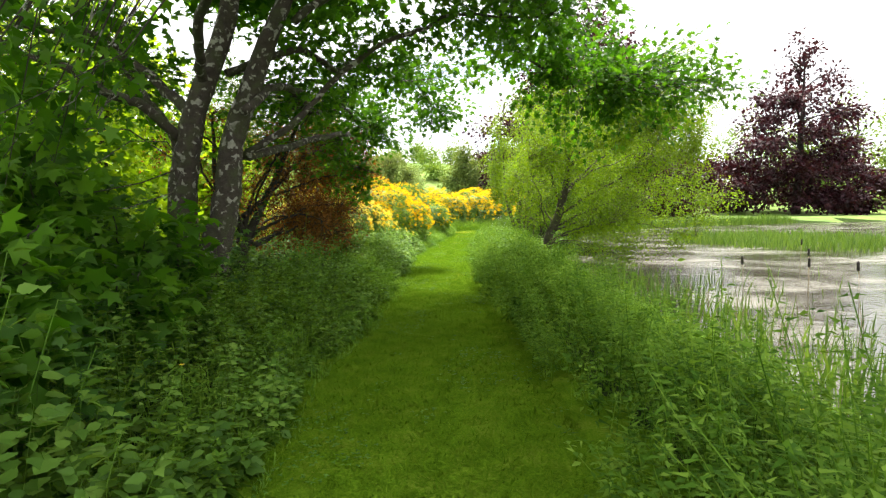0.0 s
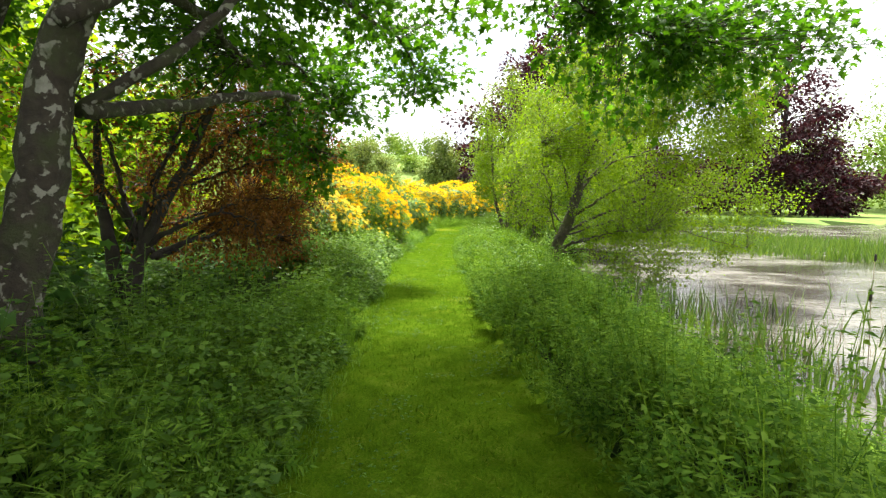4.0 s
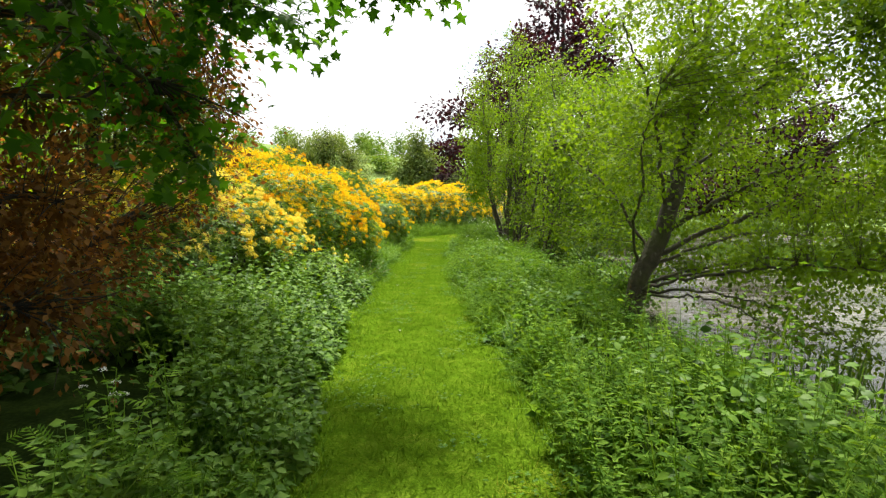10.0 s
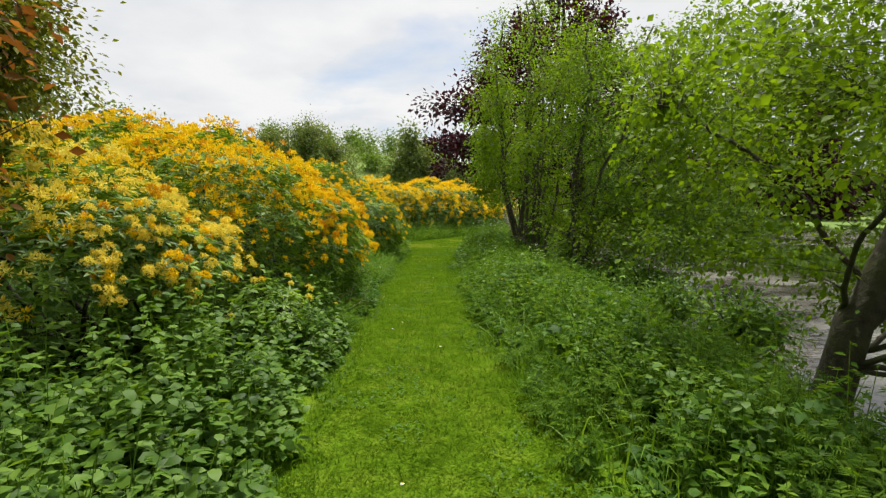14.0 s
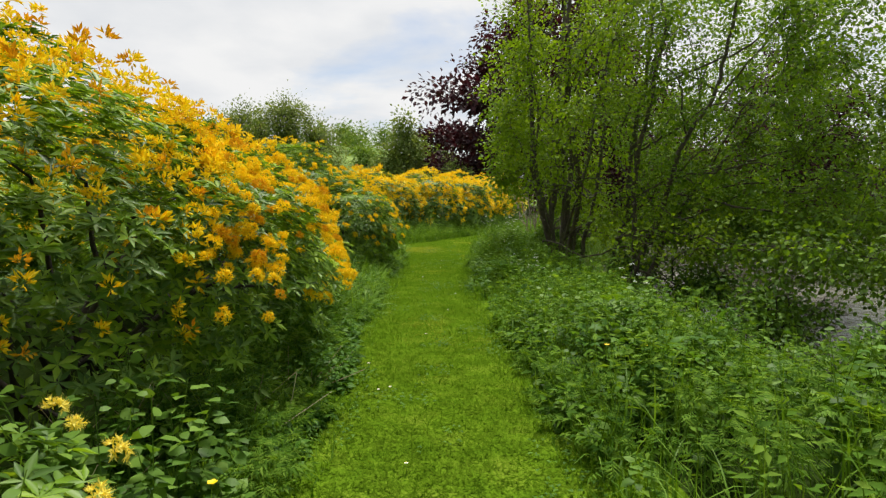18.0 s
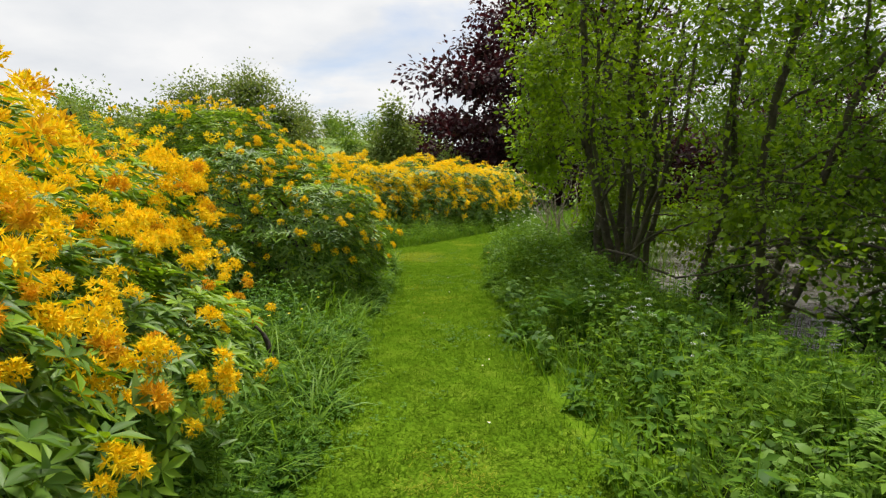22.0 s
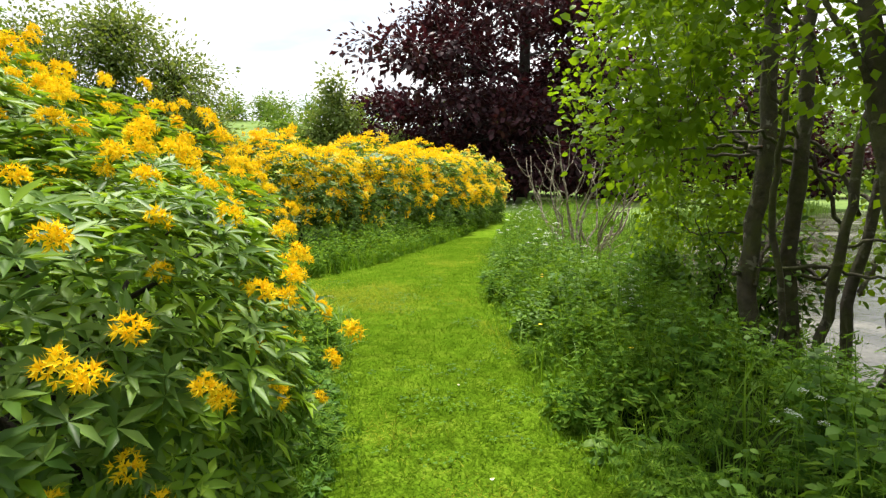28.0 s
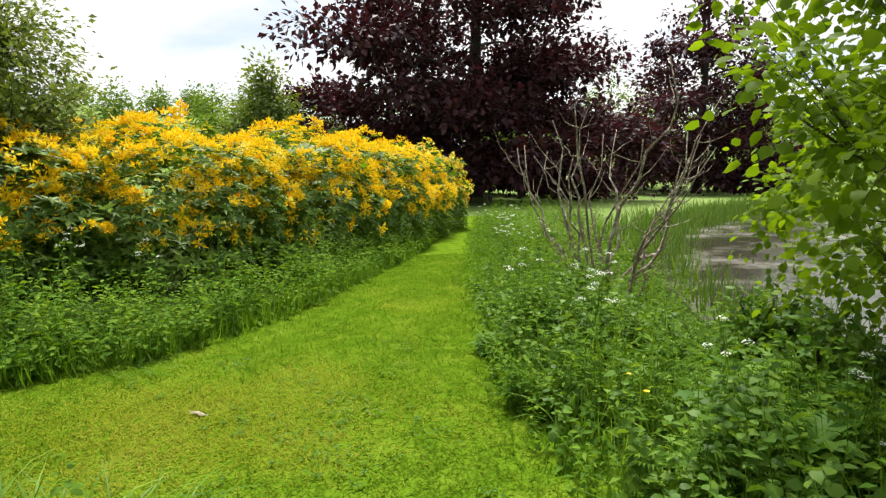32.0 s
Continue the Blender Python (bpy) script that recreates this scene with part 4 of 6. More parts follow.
azalea("azalea_shrub", (-1.4, 28.2), [((-1.15, 27.6, 0.85), (1.0, 1.2, 0.9), 1), ((-1.35, 29.0, 0.95), (1.0, 1.2, 1.0), 1), ((-2.5, 28.4, 1.2), (1.5, 1.7, 1.35), 1), ((-3.8, 27.4, 1.1), (1.5, 1.8, 1.1), 1), ((-2.5, 26.7, 0.6), (0.9, 0.8, 0.6), 1)],
       46000, 1050, "leafy azalea with scattered golden blossom by the walk", fresh=0.22, near_n=260, leaf=0.098, size=0.064, thin=0.7, cluster=1, slim=0.28, skirt=0.25)
azalea("azalea_sprig", (-1.45, 23.9), [((-1.5, 23.9, 0.42), (0.42, 0.5, 0.3), 1), ((-1.2, 23.7, 0.3), (0.22, 0.3, 0.24), 1)], 1500, 46, "low azalea shoots with a few amber blossoms among grass", orange=0.3, fresh=0.3, near_n=30, size=0.06, leaf=0.10, slim=0.28, thin=0.8, skirt=0.12)
azalea("azalea_sprig", (-1.45, 17.8), [((-1.5, 17.8, 0.45), (0.38, 0.5, 0.3), 1), ((-1.3, 17.5, 0.35), (0.25, 0.3, 0.25), 1)], 1200, 16, "low azalea shoots with pale yellow blossom among nettles", pale=0.7, fresh=0.3, near_n=24, size=0.056, leaf=0.09, slim=0.3, thin=0.8, skirt=0.15)
bed = [((-6.5, 38.2, 0.8), (2.2, 1.8, 1.3)), ((-3.6, 38.0, 0.9), (2.2, 1.7, 1.5)), ((-1.0, 38.8, 1.0), (2.0, 1.7, 1.55)), ((1.0, 40.3, 1.0), (1.9, 1.8, 1.65)),
       ((2.6, 42.2, 1.05), (1.8, 1.9, 1.6)), ((4.0, 44.4, 1.1), (1.7, 2.0, 1.55)), ((-2.2, 41.5, 1.1), (2.6, 2.2, 1.6)), ((1.2, 44.0, 1.2), (2.6, 2.4, 1.6))]
for k, (c, r) in enumerate(bed):
    azalea("azalea_shrub", (c[0], c[1]), [(c, r, 1)], 8000, 2300, "broad low azalea smothered in golden yellow blossom", orange=0.04, pale=0.06, fresh=0.10, bare_low=0.6, thin=0.15, climb=1.3, slim=0.4, up_only=-0.3, petals=10, cluster=4, loose=0.05, size=0.076, leaf=0.14, group="far azalea bed")
azalea("azalea_shrub", (5.6, 46.6), [((5.6, 46.6, 1.15), (1.5, 1.7, 1.6), 1)], 8000, 800, "azalea with pale yellow fading blossom at the bed's end", pale=0.6, orange=0.2, fresh=0.3, size=0.08, leaf=0.14, slim=0.4, petals=14, bare_low=0.6, group="far azalea bed")


# ---- trees ----
def tree(name, at, label, limbs, blobs, tips, per, leaf, mat, bark, template=DIAMOND, width=0.75, category="tree", twig=0.008, spread=0.25, droop=0.25, shell=0.5, group="", leaf_label="", sag=0.0, extra=None, sides=9, twigs=True, longest=9.0):
    """limbs: lists of (name, points, radii); crown grown round them."""
    th = thing(name, label, category, at, group)
    off = np.array(at, float)
    sk = []
    for nm, pts, rad in limbs:
        line = np.asarray(pts, float)
        n = max(10, int(4 * len(line)))
        s = np.linspace(0, len(line) - 1, n)
        k = np.minimum(s.astype(int), len(line) - 2)
        f = (s - k)[:, None]
        p0, p3 = line[np.maximum(k - 1, 0)], line[np.minimum(k + 2, len(line) - 1)]
        p1, p2 = line[k], line[k + 1]
        c = 0.5 * (2 * p1 + (p2 - p0) * f + (2 * p0 - 5 * p1 + 4 * p2 - p3) * f ** 2 + (3 * p1 - p0 - 3 * p2 + p3) * f ** 3)
        c = c + 0.012 * rng.normal(size=c.shape)
        r = np.interp(s, np.arange(len(line)), np.interp(np.linspace(0, 1, len(line)), np.linspace(0, 1, len(rad)), rad))
        part(nm, tube(c - off, r, sides if rad[0] > 0.05 else 6, 0.05), bark, th)
        sk.append(c[2:] if nm != "trunk" else c[len(c) // 2:])
    sk = np.concatenate(sk)
    pts = crown_points(blobs, tips, shell)
    pts = pts[pts[:, 2] > land(pts[:, 0], pts[:, 1]) + 0.25]
    if extra is not None:
        pts = np.concatenate([pts, extra])
    tw, lv = grow_crown(sk, pts, per, leaf, template, width, droop, twig, spread, sag, 0.9, longest)
    if twigs:
        tagged(part("branchwork", (tw[0] - off, tw[1]), bark, th), kind="stuff")
    part("foliage", (lv[0] - off, lv[1]), mat, th, leaf_label)
    return th


def limb_set(base, ends, r0, r1=0.02, sag=0.2, name="limb"):
    return [(name, bend(base, e, sag, 6, 0.25), (r0, r0 * 0.55, r1)) for e in ends]


# sycamore over the start of the walk, two stems from one base
mb = np.array([-2.85, 7.3, -0.05])
syc = [("trunk", [mb, (-2.84, 7.3, 0.5), (-2.75, 7.4, 1.1), (-2.64, 7.45, 1.7), (-2.54, 7.5, 2.4), (-2.2, 7.6, 3.4), (-1.75, 7.7, 4.6), (-1.4, 8.0, 7.0)], (0.27, 0.22, 0.19, 0.17, 0.15, 0.13, 0.09, 0.04)),
       ("trunk", [(-3.15, 7.35, -0.05), (-3.22, 7.35, 0.9), (-3.2, 7.4, 1.8), (-3.0, 7.4, 2.7), (-2.55, 7.5, 4.1), (-2.2, 7.4, 6.5)], (0.24, 0.20, 0.18, 0.15, 0.12, 0.04)),
       ("limb", bend((-2.5, 7.6, 2.3), (1.6, 8.0, 4.0), 0.5, 9, 0.25), (0.05, 0.035, 0.012)),
       ("limb", bend((-2.27, 7.6, 3.2), (3.4, 11.6, 3.9), 0.6, 9, 0.35), (0.055, 0.035, 0.012)),
       ("limb", bend((-2.2, 7.6, 3.4), (-0.3, 14.2, 3.5), 0.7, 9, 0.35), (0.055, 0.035, 0.012)),
       ("limb", bend((-2.5, 7.6, 2.2), (-2.0, 14.0, 1.9), 0.7, 9, 0.2), (0.065, 0.04, 0.012)),
       ("limb", bend((-2.5, 7.6, 2.6), (-1.6, 13.8, 3.2), 0.6, 9, 0.25), (0.06, 0.04, 0.012)),
       ("limb", bend((-3.1, 7.4, 3.0), (-1.2, 3.6, 3.8), 0.5, 9, 0.2), (0.07, 0.045, 0.015)),
       ("limb", bend((-3.1, 7.4, 2.8), (-6.5, 8.5, 4.2), 0.4, 9, 0.2), (0.08, 0.05, 0.015)),
       ("limb", bend((-3.1, 7.4, 2.4), (-5.6, 5.5, 3.2), 0.4, 9, 0.2), (0.07, 0.045, 0.015)),
       ("limb", bend((-3.15, 7.4, 1.9), (-4.6, 8.4, 3.6), 0.2, 9, 0.2), (0.06, 0.04, 0.012))]
syc_blobs = [((1.4, 8.0, 4.1), (1.4, 1.5, 0.6), 0.7), ((2.8, 11.3, 3.7), (1.1, 1.2, 1.4), 1.25), ((2.3, 10.4, 4.8), (1.5, 1.2, 0.6), 0.5), ((4.6, 11.2, 3.8), (1.5, 1.2, 1.0), 1.4), ((0.9, 11.0, 4.4), (1.6, 1.9, 0.5), 0.7), ((-0.6, 13.8, 4.0), (1.6, 1.2, 0.8), 0.9),
             ((-2.2, 14.2, 2.7), (0.75, 0.8, 1.5), 0.5), ((-1.9, 12.2, 4.4), (1.3, 1.2, 0.5), 0.55), ((-1.0, 14.3, 2.95), (0.3, 0.4, 0.3), 0.1), ((-3.6, 12.4, 3.6), (1.2, 1.5, 0.8), 0.3), ((-1.2, 9.0, 4.0), (1.3, 1.4, 0.7), 0.7), ((-1.9, 13.4, 3.4), (1.2, 1.4, 0.9), 0.5), ((-0.8, 4.4, 4.2), (2.0, 1.8, 0.5), 0.5), ((-2.7, 3.7, 2.0), (0.6, 1.0, 0.6), 0.5),
             ((-5.4, 7.2, 3.6), (1.7, 3.0, 1.3), 0.7), ((-2.2, 10.2, 3.8), (1.7, 1.8, 0.9), 0.65), ((-2.5, 12.6, 2.6), (0.9, 1.2, 0.8), 0.25), ((-4.0, 10.4, 3.3), (1.5, 1.6, 1.2), 0.8)]
syc_tree = tree("sycamore_tree", (-2.9, 7.3, 0), "two-stemmed sycamore with lichened bark arching over the walk", syc, syc_blobs, 1200, 14, 0.11, M_MAPLE, M_BARK_MAPLE, LOBED, 0.95, spread=0.4, twig=0.006)
# unseen upper crown, added and placed to cast shade on the walk's start
tp = crown_points([((-0.2, 6.4, 6.4), (3.3, 4.8, 1.2), 1.1), ((-3.2, 9.4, 6.3), (2.7, 4.6, 1.2), 1.2), ((1.3, 4.4, 6.5), (2.3, 2.6, 1.0), 0.45)], 3300, 0.2)
who = np.repeat(np.arange(len(tp)), 10)
pp = tp[who] + 0.32 * rng.normal(size=(len(who), 3)) - np.array([-2.9, 7.3, 0])
part("unseen_shade_foliage", leaves(DIAMOND, pp, ball(len(pp)), np.array([0, 0, 1.0]) + 0.5 * ball(len(pp)), 0.2, 0.17), M_MAPLE, syc_tree)

# seedling sycamores under the big one
for k, (x, y, hh, w) in enumerate(((-2.1, 3.1, 1.35, 0.5), (-2.7, 4.1, 1.8, 0.6), (-3.3, 3.0, 2.3, 0.7), (-2.4, 5.3, 1.3, 0.5), (-3.6, 5.2, 2.1, 0.7), (-1.75, 2.2, 0.9, 0.4), (-3.9, 6.4, 1.8, 0.6), (-2.0, 4.4, 0.9, 0.4))):
    z = float(land(x, y))
    st = [("stem", bend((x + rng.normal() * 0.05, y + rng.normal() * 0.05, z - 0.05), (x + rng.normal() * w * 0.4, y + rng.normal() * w * 0.4, z + hh * (0.75 + 0.3 * rng.random())), 0.03, 6, 0.2), (0.012, 0.009, 0.004)) for _ in range(4)]
    tree("sycamore_sapling", (x, y, z), "young sycamore with broad lobed dark green leaves", st, [((x, y, z + hh * 0.6), (w, w, hh * 0.45), 1)], int(55 * w * hh + 20), 9, 0.15, M_MAPLE, M_BARK_DARK, LOBED, 0.95, "sapling", twig=0.002, spread=0.25, longest=0.9, group="seedling sycamores", shell=0.2)

# dark red shrub behind it
rb = (-3.9, 10.8, 0.0)
red_l = [("trunk", [(-3.9, 10.8, -0.05), (-3.85, 10.8, 0.5), (-3.6, 10.9, 1.2), (-3.2, 11.2, 2.2), (-2.8, 11.6, 3.4)], (0.12, 0.10, 0.08, 0.06, 0.02)),
         ("trunk", [(-4.1, 10.9, -0.05), (-4.2, 10.9, 0.8), (-4.4, 11.0, 1.8), (-4.6, 11.4, 3.4)], (0.11, 0.09, 0.06, 0.02))]
red_l += limb_set((-3.75, 10.85, 0.8), [(-2.2, 12.4, 1.5), (-2.3, 11.0, 1.2), (-3.0, 13.4, 1.6), (-2.0, 13.2, 2.4), (-4.9, 13.0, 1.8), (-2.6, 10.2, 2.6), (-2.9, 12.0, 3.2), (-5.2, 11.4, 3.0), (-4.6, 10.2, 3.2), (-2.4, 12.2, 0.9), (-3.2, 14.4, 1.1)], 0.04, 0.01, 0.25)
red_l.append(("limb", bend((-3.6, 10.9, 1.2), (-2.4, 15.0, 3.4), 0.5, 8, 0.2), (0.06, 0.04, 0.012)))
tree("red_leaved_shrub", rb, "dark red-brown leaved shrub on crooked dark stems", red_l,
     [((-2.6, 12.0, 0.95), (0.9, 1.5, 0.55), 1.2), ((-3.6, 12.8, 1.0), (1.3, 1.6, 0.7), 1.2), ((-2.1, 14.8, 2.6), (0.5, 0.6, 1.3), 1.2), ((-3.2, 13.2, 2.5), (1.0, 1.2, 1.2), 1.5), ((-2.7, 12.2, 1.7), (0.8, 1.2, 0.7), 1.2), ((-3.0, 14.0, 1.0), (0.9, 0.9, 0.5), 0.7), ((-4.6, 11.6, 2.6), (1.4, 1.6, 1.3), 0.9), ((-3.4, 11.0, 2.3), (0.9, 1.2, 0.9), 0.8)],
     850, 26, 0.06, M_RED, M_BARK_DARK, DIAMOND, 0.6, "shrub", spread=0.3)


hw = np.array([-4.4, 16.7, float(land(-4.4, 16.7))])
haw = [("trunk", bend(hw + [0, 0, -0.1], hw + [0.3, -0.1, 4.2], 0, 7, 0.15), (0.10, 0.08, 0.03))]
haw += limb_set(hw + [0.1, 0, 1.4], [hw + np.array(e) for e in ((1.5, -0.4, 2.6), (1.2, -0.3, 3.6), (-1.0, -0.5, 3.0), (0.9, 0.6, 2.1), (0.3, -1.0, 3.2), (-0.6, 0.4, 4.4), (1.6, 0.2, 3.1), (0.7, -0.2, 4.4))], 0.035, 0.008, 0.15)
tree("hawthorn_tree", tuple(hw), "small hawthorn with olive-green leaves on spreading twigs", haw,
     [(tuple(hw + [1.15, -0.3, 2.4]), (0.85, 0.8, 0.8), 1.0), (tuple(hw + [0.9, -0.3, 3.1]), (0.9, 0.8, 0.8), 1.0), (tuple(hw + [-0.6, -0.4, 3.3]), (1.0, 0.9, 0.8), 0.9), (tuple(hw + [0.7, -0.2, 4.0]), (0.9, 0.9, 0.8), 0.9), (tuple(hw + [-0.2, 0.2, 4.6]), (1.0, 0.9, 0.6), 0.7)],
     1300, 36, 0.046, M_HAW, M_BARK_DARK, DIAMOND, 0.7, spread=0.3, twig=0.004, longest=1.6, shell=0.2)


def alder(base, stems, blobs, tips, label, per=24, leaf=0.06, wig=0.16, group="alders by the pond", mat=M_ALDER_SHADE, template=OVATE):
    limbs = []
    for k, (top, r, foot) in enumerate(stems):
        a = np.array(base) + np.array([*foot, -0.1])
        limbs.append(("trunk" if k == 0 else "stem", bend(a, top, 0.0, 9, wig), (r, r * 0.85, r * 0.6, 0.02)))
    for c, r, w in blobs:
        for k in range(3):
            stem = limbs[k % len(stems)][1]
            near = stem[1 + np.argmin(np.linalg.norm(stem[1:-1] - np.array(c) + np.array([0, 0, 0.5 * r[2] + 0.4]), axis=1))]
            end = np.array(c) + ball(1)[0] * np.array(r) * 0.7
            limbs.append(("limb", bend(near, end, 0.12, 7, 0.3), (0.020, 0.014, 0.005)))
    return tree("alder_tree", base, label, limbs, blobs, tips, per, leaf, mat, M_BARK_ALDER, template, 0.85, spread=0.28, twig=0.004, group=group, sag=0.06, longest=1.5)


# lone alder leaning over the water
ab = (3.05, 16.7, float(land(3.05, 16.7)))
trunk_a = [np.array(ab) + (0, 0, -0.1), (3.12, 16.65, 0.45), (3.40, 16.6, 1.15), (3.60, 16.6, 2.0), (3.78, 16.6, 3.0), (4.1, 16.7, 4.8)]
arms = [("limb", bend(trunk_a[1], (6.6, 15.0, 0.6), 0.35, 8, 0.12), (0.023, 0.017, 0.007)),
        ("limb", bend(trunk_a[1], (6.4, 17.5, 0.4), 0.3, 8, 0.12), (0.023, 0.017, 0.007)),
        ("limb", bend((3.3, 16.62, 0.95), (7.2, 16.4, 1.6), 0.35, 8, 0.12), (0.040, 0.026, 0.007)),
        ("limb", bend((3.45, 16.6, 1.3), (6.6, 15.2, 2.8), 0.3, 8, 0.12), (0.036, 0.023, 0.007)),
        ("limb", bend((3.5, 16.6, 1.6), (6.0, 17.6, 3.4), 0.3, 8, 0.12), (0.033, 0.020, 0.007)),
        ("limb", bend((3.2, 16.65, 0.7), (2.3, 14.4, 2.6), 0.2, 8, 0.12), (0.021, 0.013, 0.006)),
        ("limb", bend((3.45, 16.6, 1.4), (2.4, 15.6, 3.6), 0.2, 8, 0.12), (0.030, 0.020, 0.007)),
        ("limb", bend((3.1, 16.65, 0.4), (4.2, 14.0, 1.0), 0.2, 8, 0.12), (0.026, 0.017, 0.007)),
        ("limb", bend((3.65, 16.6, 2.2), (4.9, 15.2, 4.4), 0.2, 8, 0.12), (0.026, 0.017, 0.007)),
        ("limb", bend((3.3, 16.6, 0.9), (2.2, 17.8, 2.4), 0.2, 8, 0.12), (0.026, 0.017, 0.007)),
        ("limb", bend((3.56, 16.6, 1.8), (7.0, 16.8, 3.2), 0.3, 8, 0.12), (0.026, 0.017, 0.007)),
        ("limb", bend((3.5, 16.6, 1.5), (5.0, 18.9, 2.8), 0.3, 8, 0.12), (0.026, 0.017, 0.007)),
        ("limb", bend((3.72, 16.6, 2.6), (5.6, 16.4, 4.2), 0.2, 8, 0.12), (0.020, 0.013, 0.006)),
        ("limb", bend((3.68, 16.6, 2.4), (3.0, 15.2, 4.2), 0.2, 8, 0.12), (0.020, 0.013, 0.006)),
        ("limb", bend((3.1, 16.65, 0.3), (5.0, 14.8, -0.05), 0.25, 8, 0.12), (0.023, 0.013, 0.006)),
        ("limb", bend((3.1, 16.65, 0.35), (4.0, 14.7, 0.15), 0.25, 8, 0.12), (0.020, 0.012, 0.006)),
        ("limb", bend((3.68, 16.6, 2.4), (5.4, 14.4, 3.6), 0.2, 8, 0.12), (0.023, 0.013, 0.006)),
        ("limb", bend((3.2, 16.65, 0.6), (7.4, 17.6, 0.9), 0.4, 8, 0.12), (0.026, 0.017, 0.006))]
A_OFF = np.array([-0.16, -0.55, 0.0])
trunk_a = [np.array(p) + A_OFF for p in trunk_a]
arms = [(nm, p + A_OFF, r) for nm, p, r in arms]
tree("alder_tree", tuple(np.array(ab) + A_OFF), "young alder with spreading branches leaning over the pond", [("trunk", trunk_a, (0.15, 0.13, 0.12, 0.095, 0.07, 0.02))] + arms,
     [(np.array(c) + A_OFF, r, w) for c, r, w in [((2.9, 15.7, 2.9), (1.3, 1.7, 1.6), 1.1), ((5.2, 16.0, 2.9), (2.3, 2.2, 1.7), 3.0), ((6.2, 15.5, 4.6), (1.6, 1.5, 1.0), 1.2), ((4.0, 16.6, 4.3), (1.7, 1.9, 1.1), 1.1), ((6.4, 16.2, 1.6), (1.8, 2.2, 0.8), 0.8), ((4.4, 14.5, 1.4), (1.2, 0.9, 0.9), 0.6), ((2.5, 17.4, 1.9), (0.8, 1.3, 1.2), 0.6), ((4.6, 15.4, 0.75), (1.1, 1.0, 0.5), 0.35), ((5.8, 16.0, 0.5), (1.3, 1.5, 0.35), 0.25), ((4.4, 17.6, 0.9), (0.9, 1.0, 0.6), 0.5), ((4.3, 15.3, 0.1), (1.1, 0.9, 0.35), 0.25), ((5.4, 14.6, 3.4), (1.4, 1.2, 1.3), 1.9), ((3.6, 14.6, 3.4), (1.1, 1.1, 1.2), 0.8), ((4.8, 18.8, 2.8), (1.6, 1.7, 1.5), 1.2), ((3.2, 18.8, 2.8), (0.9, 1.0, 1.1), 0.9)]],
     3000, 25, 0.054, M_ALDER, M_BARK_ALDER, DIAMOND, 0.8, spread=0.24, twig=0.003, group="alders by the pond", sag=0.06, longest=1.9)

# clump of alders further on
alder((3.1, 27.6, 0.0), [((2.6, 27.6, 6.5), 0.065, (0, 0)), ((3.2, 27.0, 7.0), 0.06, (0.15, 0.2)), ((3.9, 28.2, 6.0), 0.05, (0.2, -0.1)), ((2.2, 26.4, 5.0), 0.035, (-0.1, -0.2)), ((3.6, 25.8, 4.4), 0.03, (0.1, -0.3))],
      [((2.5, 27.2, 3.4), (0.9, 1.5, 1.7), 1.3), ((3.2, 27.0, 5.4), (1.6, 2.0, 1.7), 1.4), ((3.1, 25.4, 2.4), (0.9, 1.4, 1.1), 0.5), ((3.6, 24.2, 1.0), (1.2, 1.6, 0.6), 0.25), ((4.2, 25.6, 4.4), (1.6, 1.8, 1.6), 1.0)], 680, "slender many-stemmed alder on the pond bank", leaf=0.062, template=DIAMOND, mat=M_ALDER)
alder((3.75, 29.0, 0.0), [((3.5, 28.9, 7.5), 0.078, (-0.12, 0)), ((4.4, 29.3, 7.0), 0.07, (0.14, -0.1)), ((5.3, 29.2, 6.0), 0.05, (0.3, -0.3)), ((3.0, 28.4, 5.0), 0.03, (-0.2, -0.15)), ((4.9, 28.6, 5.5), 0.045, (0.16, -0.14))],
      [((3.0, 30.3, 2.6), (0.7, 0.8, 1.4), 0.8), ((2.3, 28.7, 2.7), (0.5, 0.9, 1.1), 0.8), ((2.2, 28.0, 4.0), (0.8, 1.0, 1.0), 0.4), ((4.6, 30.8, 1.5), (1.0, 1.4, 0.8), 0.6), ((4.2, 30.2, 5.4), (2.0, 2.2, 1.7), 0.6), ((4.7, 31.0, 2.5), (1.1, 1.1, 1.3), 1.0), ((4.3, 31.4, 4.0), (1.0, 1.0, 0.9), 0.5), ((4.9, 31.6, 1.15), (0.9, 1.1, 0.6), 0.35), ((5.3, 28.6, 0.8), (0.9, 1.0, 0.6), 0.45)], 850, "many-stemmed alder with mossy grey trunks", wig=0.09, per=22, leaf=0.068, template=OVATE, mat=M_ALDER)
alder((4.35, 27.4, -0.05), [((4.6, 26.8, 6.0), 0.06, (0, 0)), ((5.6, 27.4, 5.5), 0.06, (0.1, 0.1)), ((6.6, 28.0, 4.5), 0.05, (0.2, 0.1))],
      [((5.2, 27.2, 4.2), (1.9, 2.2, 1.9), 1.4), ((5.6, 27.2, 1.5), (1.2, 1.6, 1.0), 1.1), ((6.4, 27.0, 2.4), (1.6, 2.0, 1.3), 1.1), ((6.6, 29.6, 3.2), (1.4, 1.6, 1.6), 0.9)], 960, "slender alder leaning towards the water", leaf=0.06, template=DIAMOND)
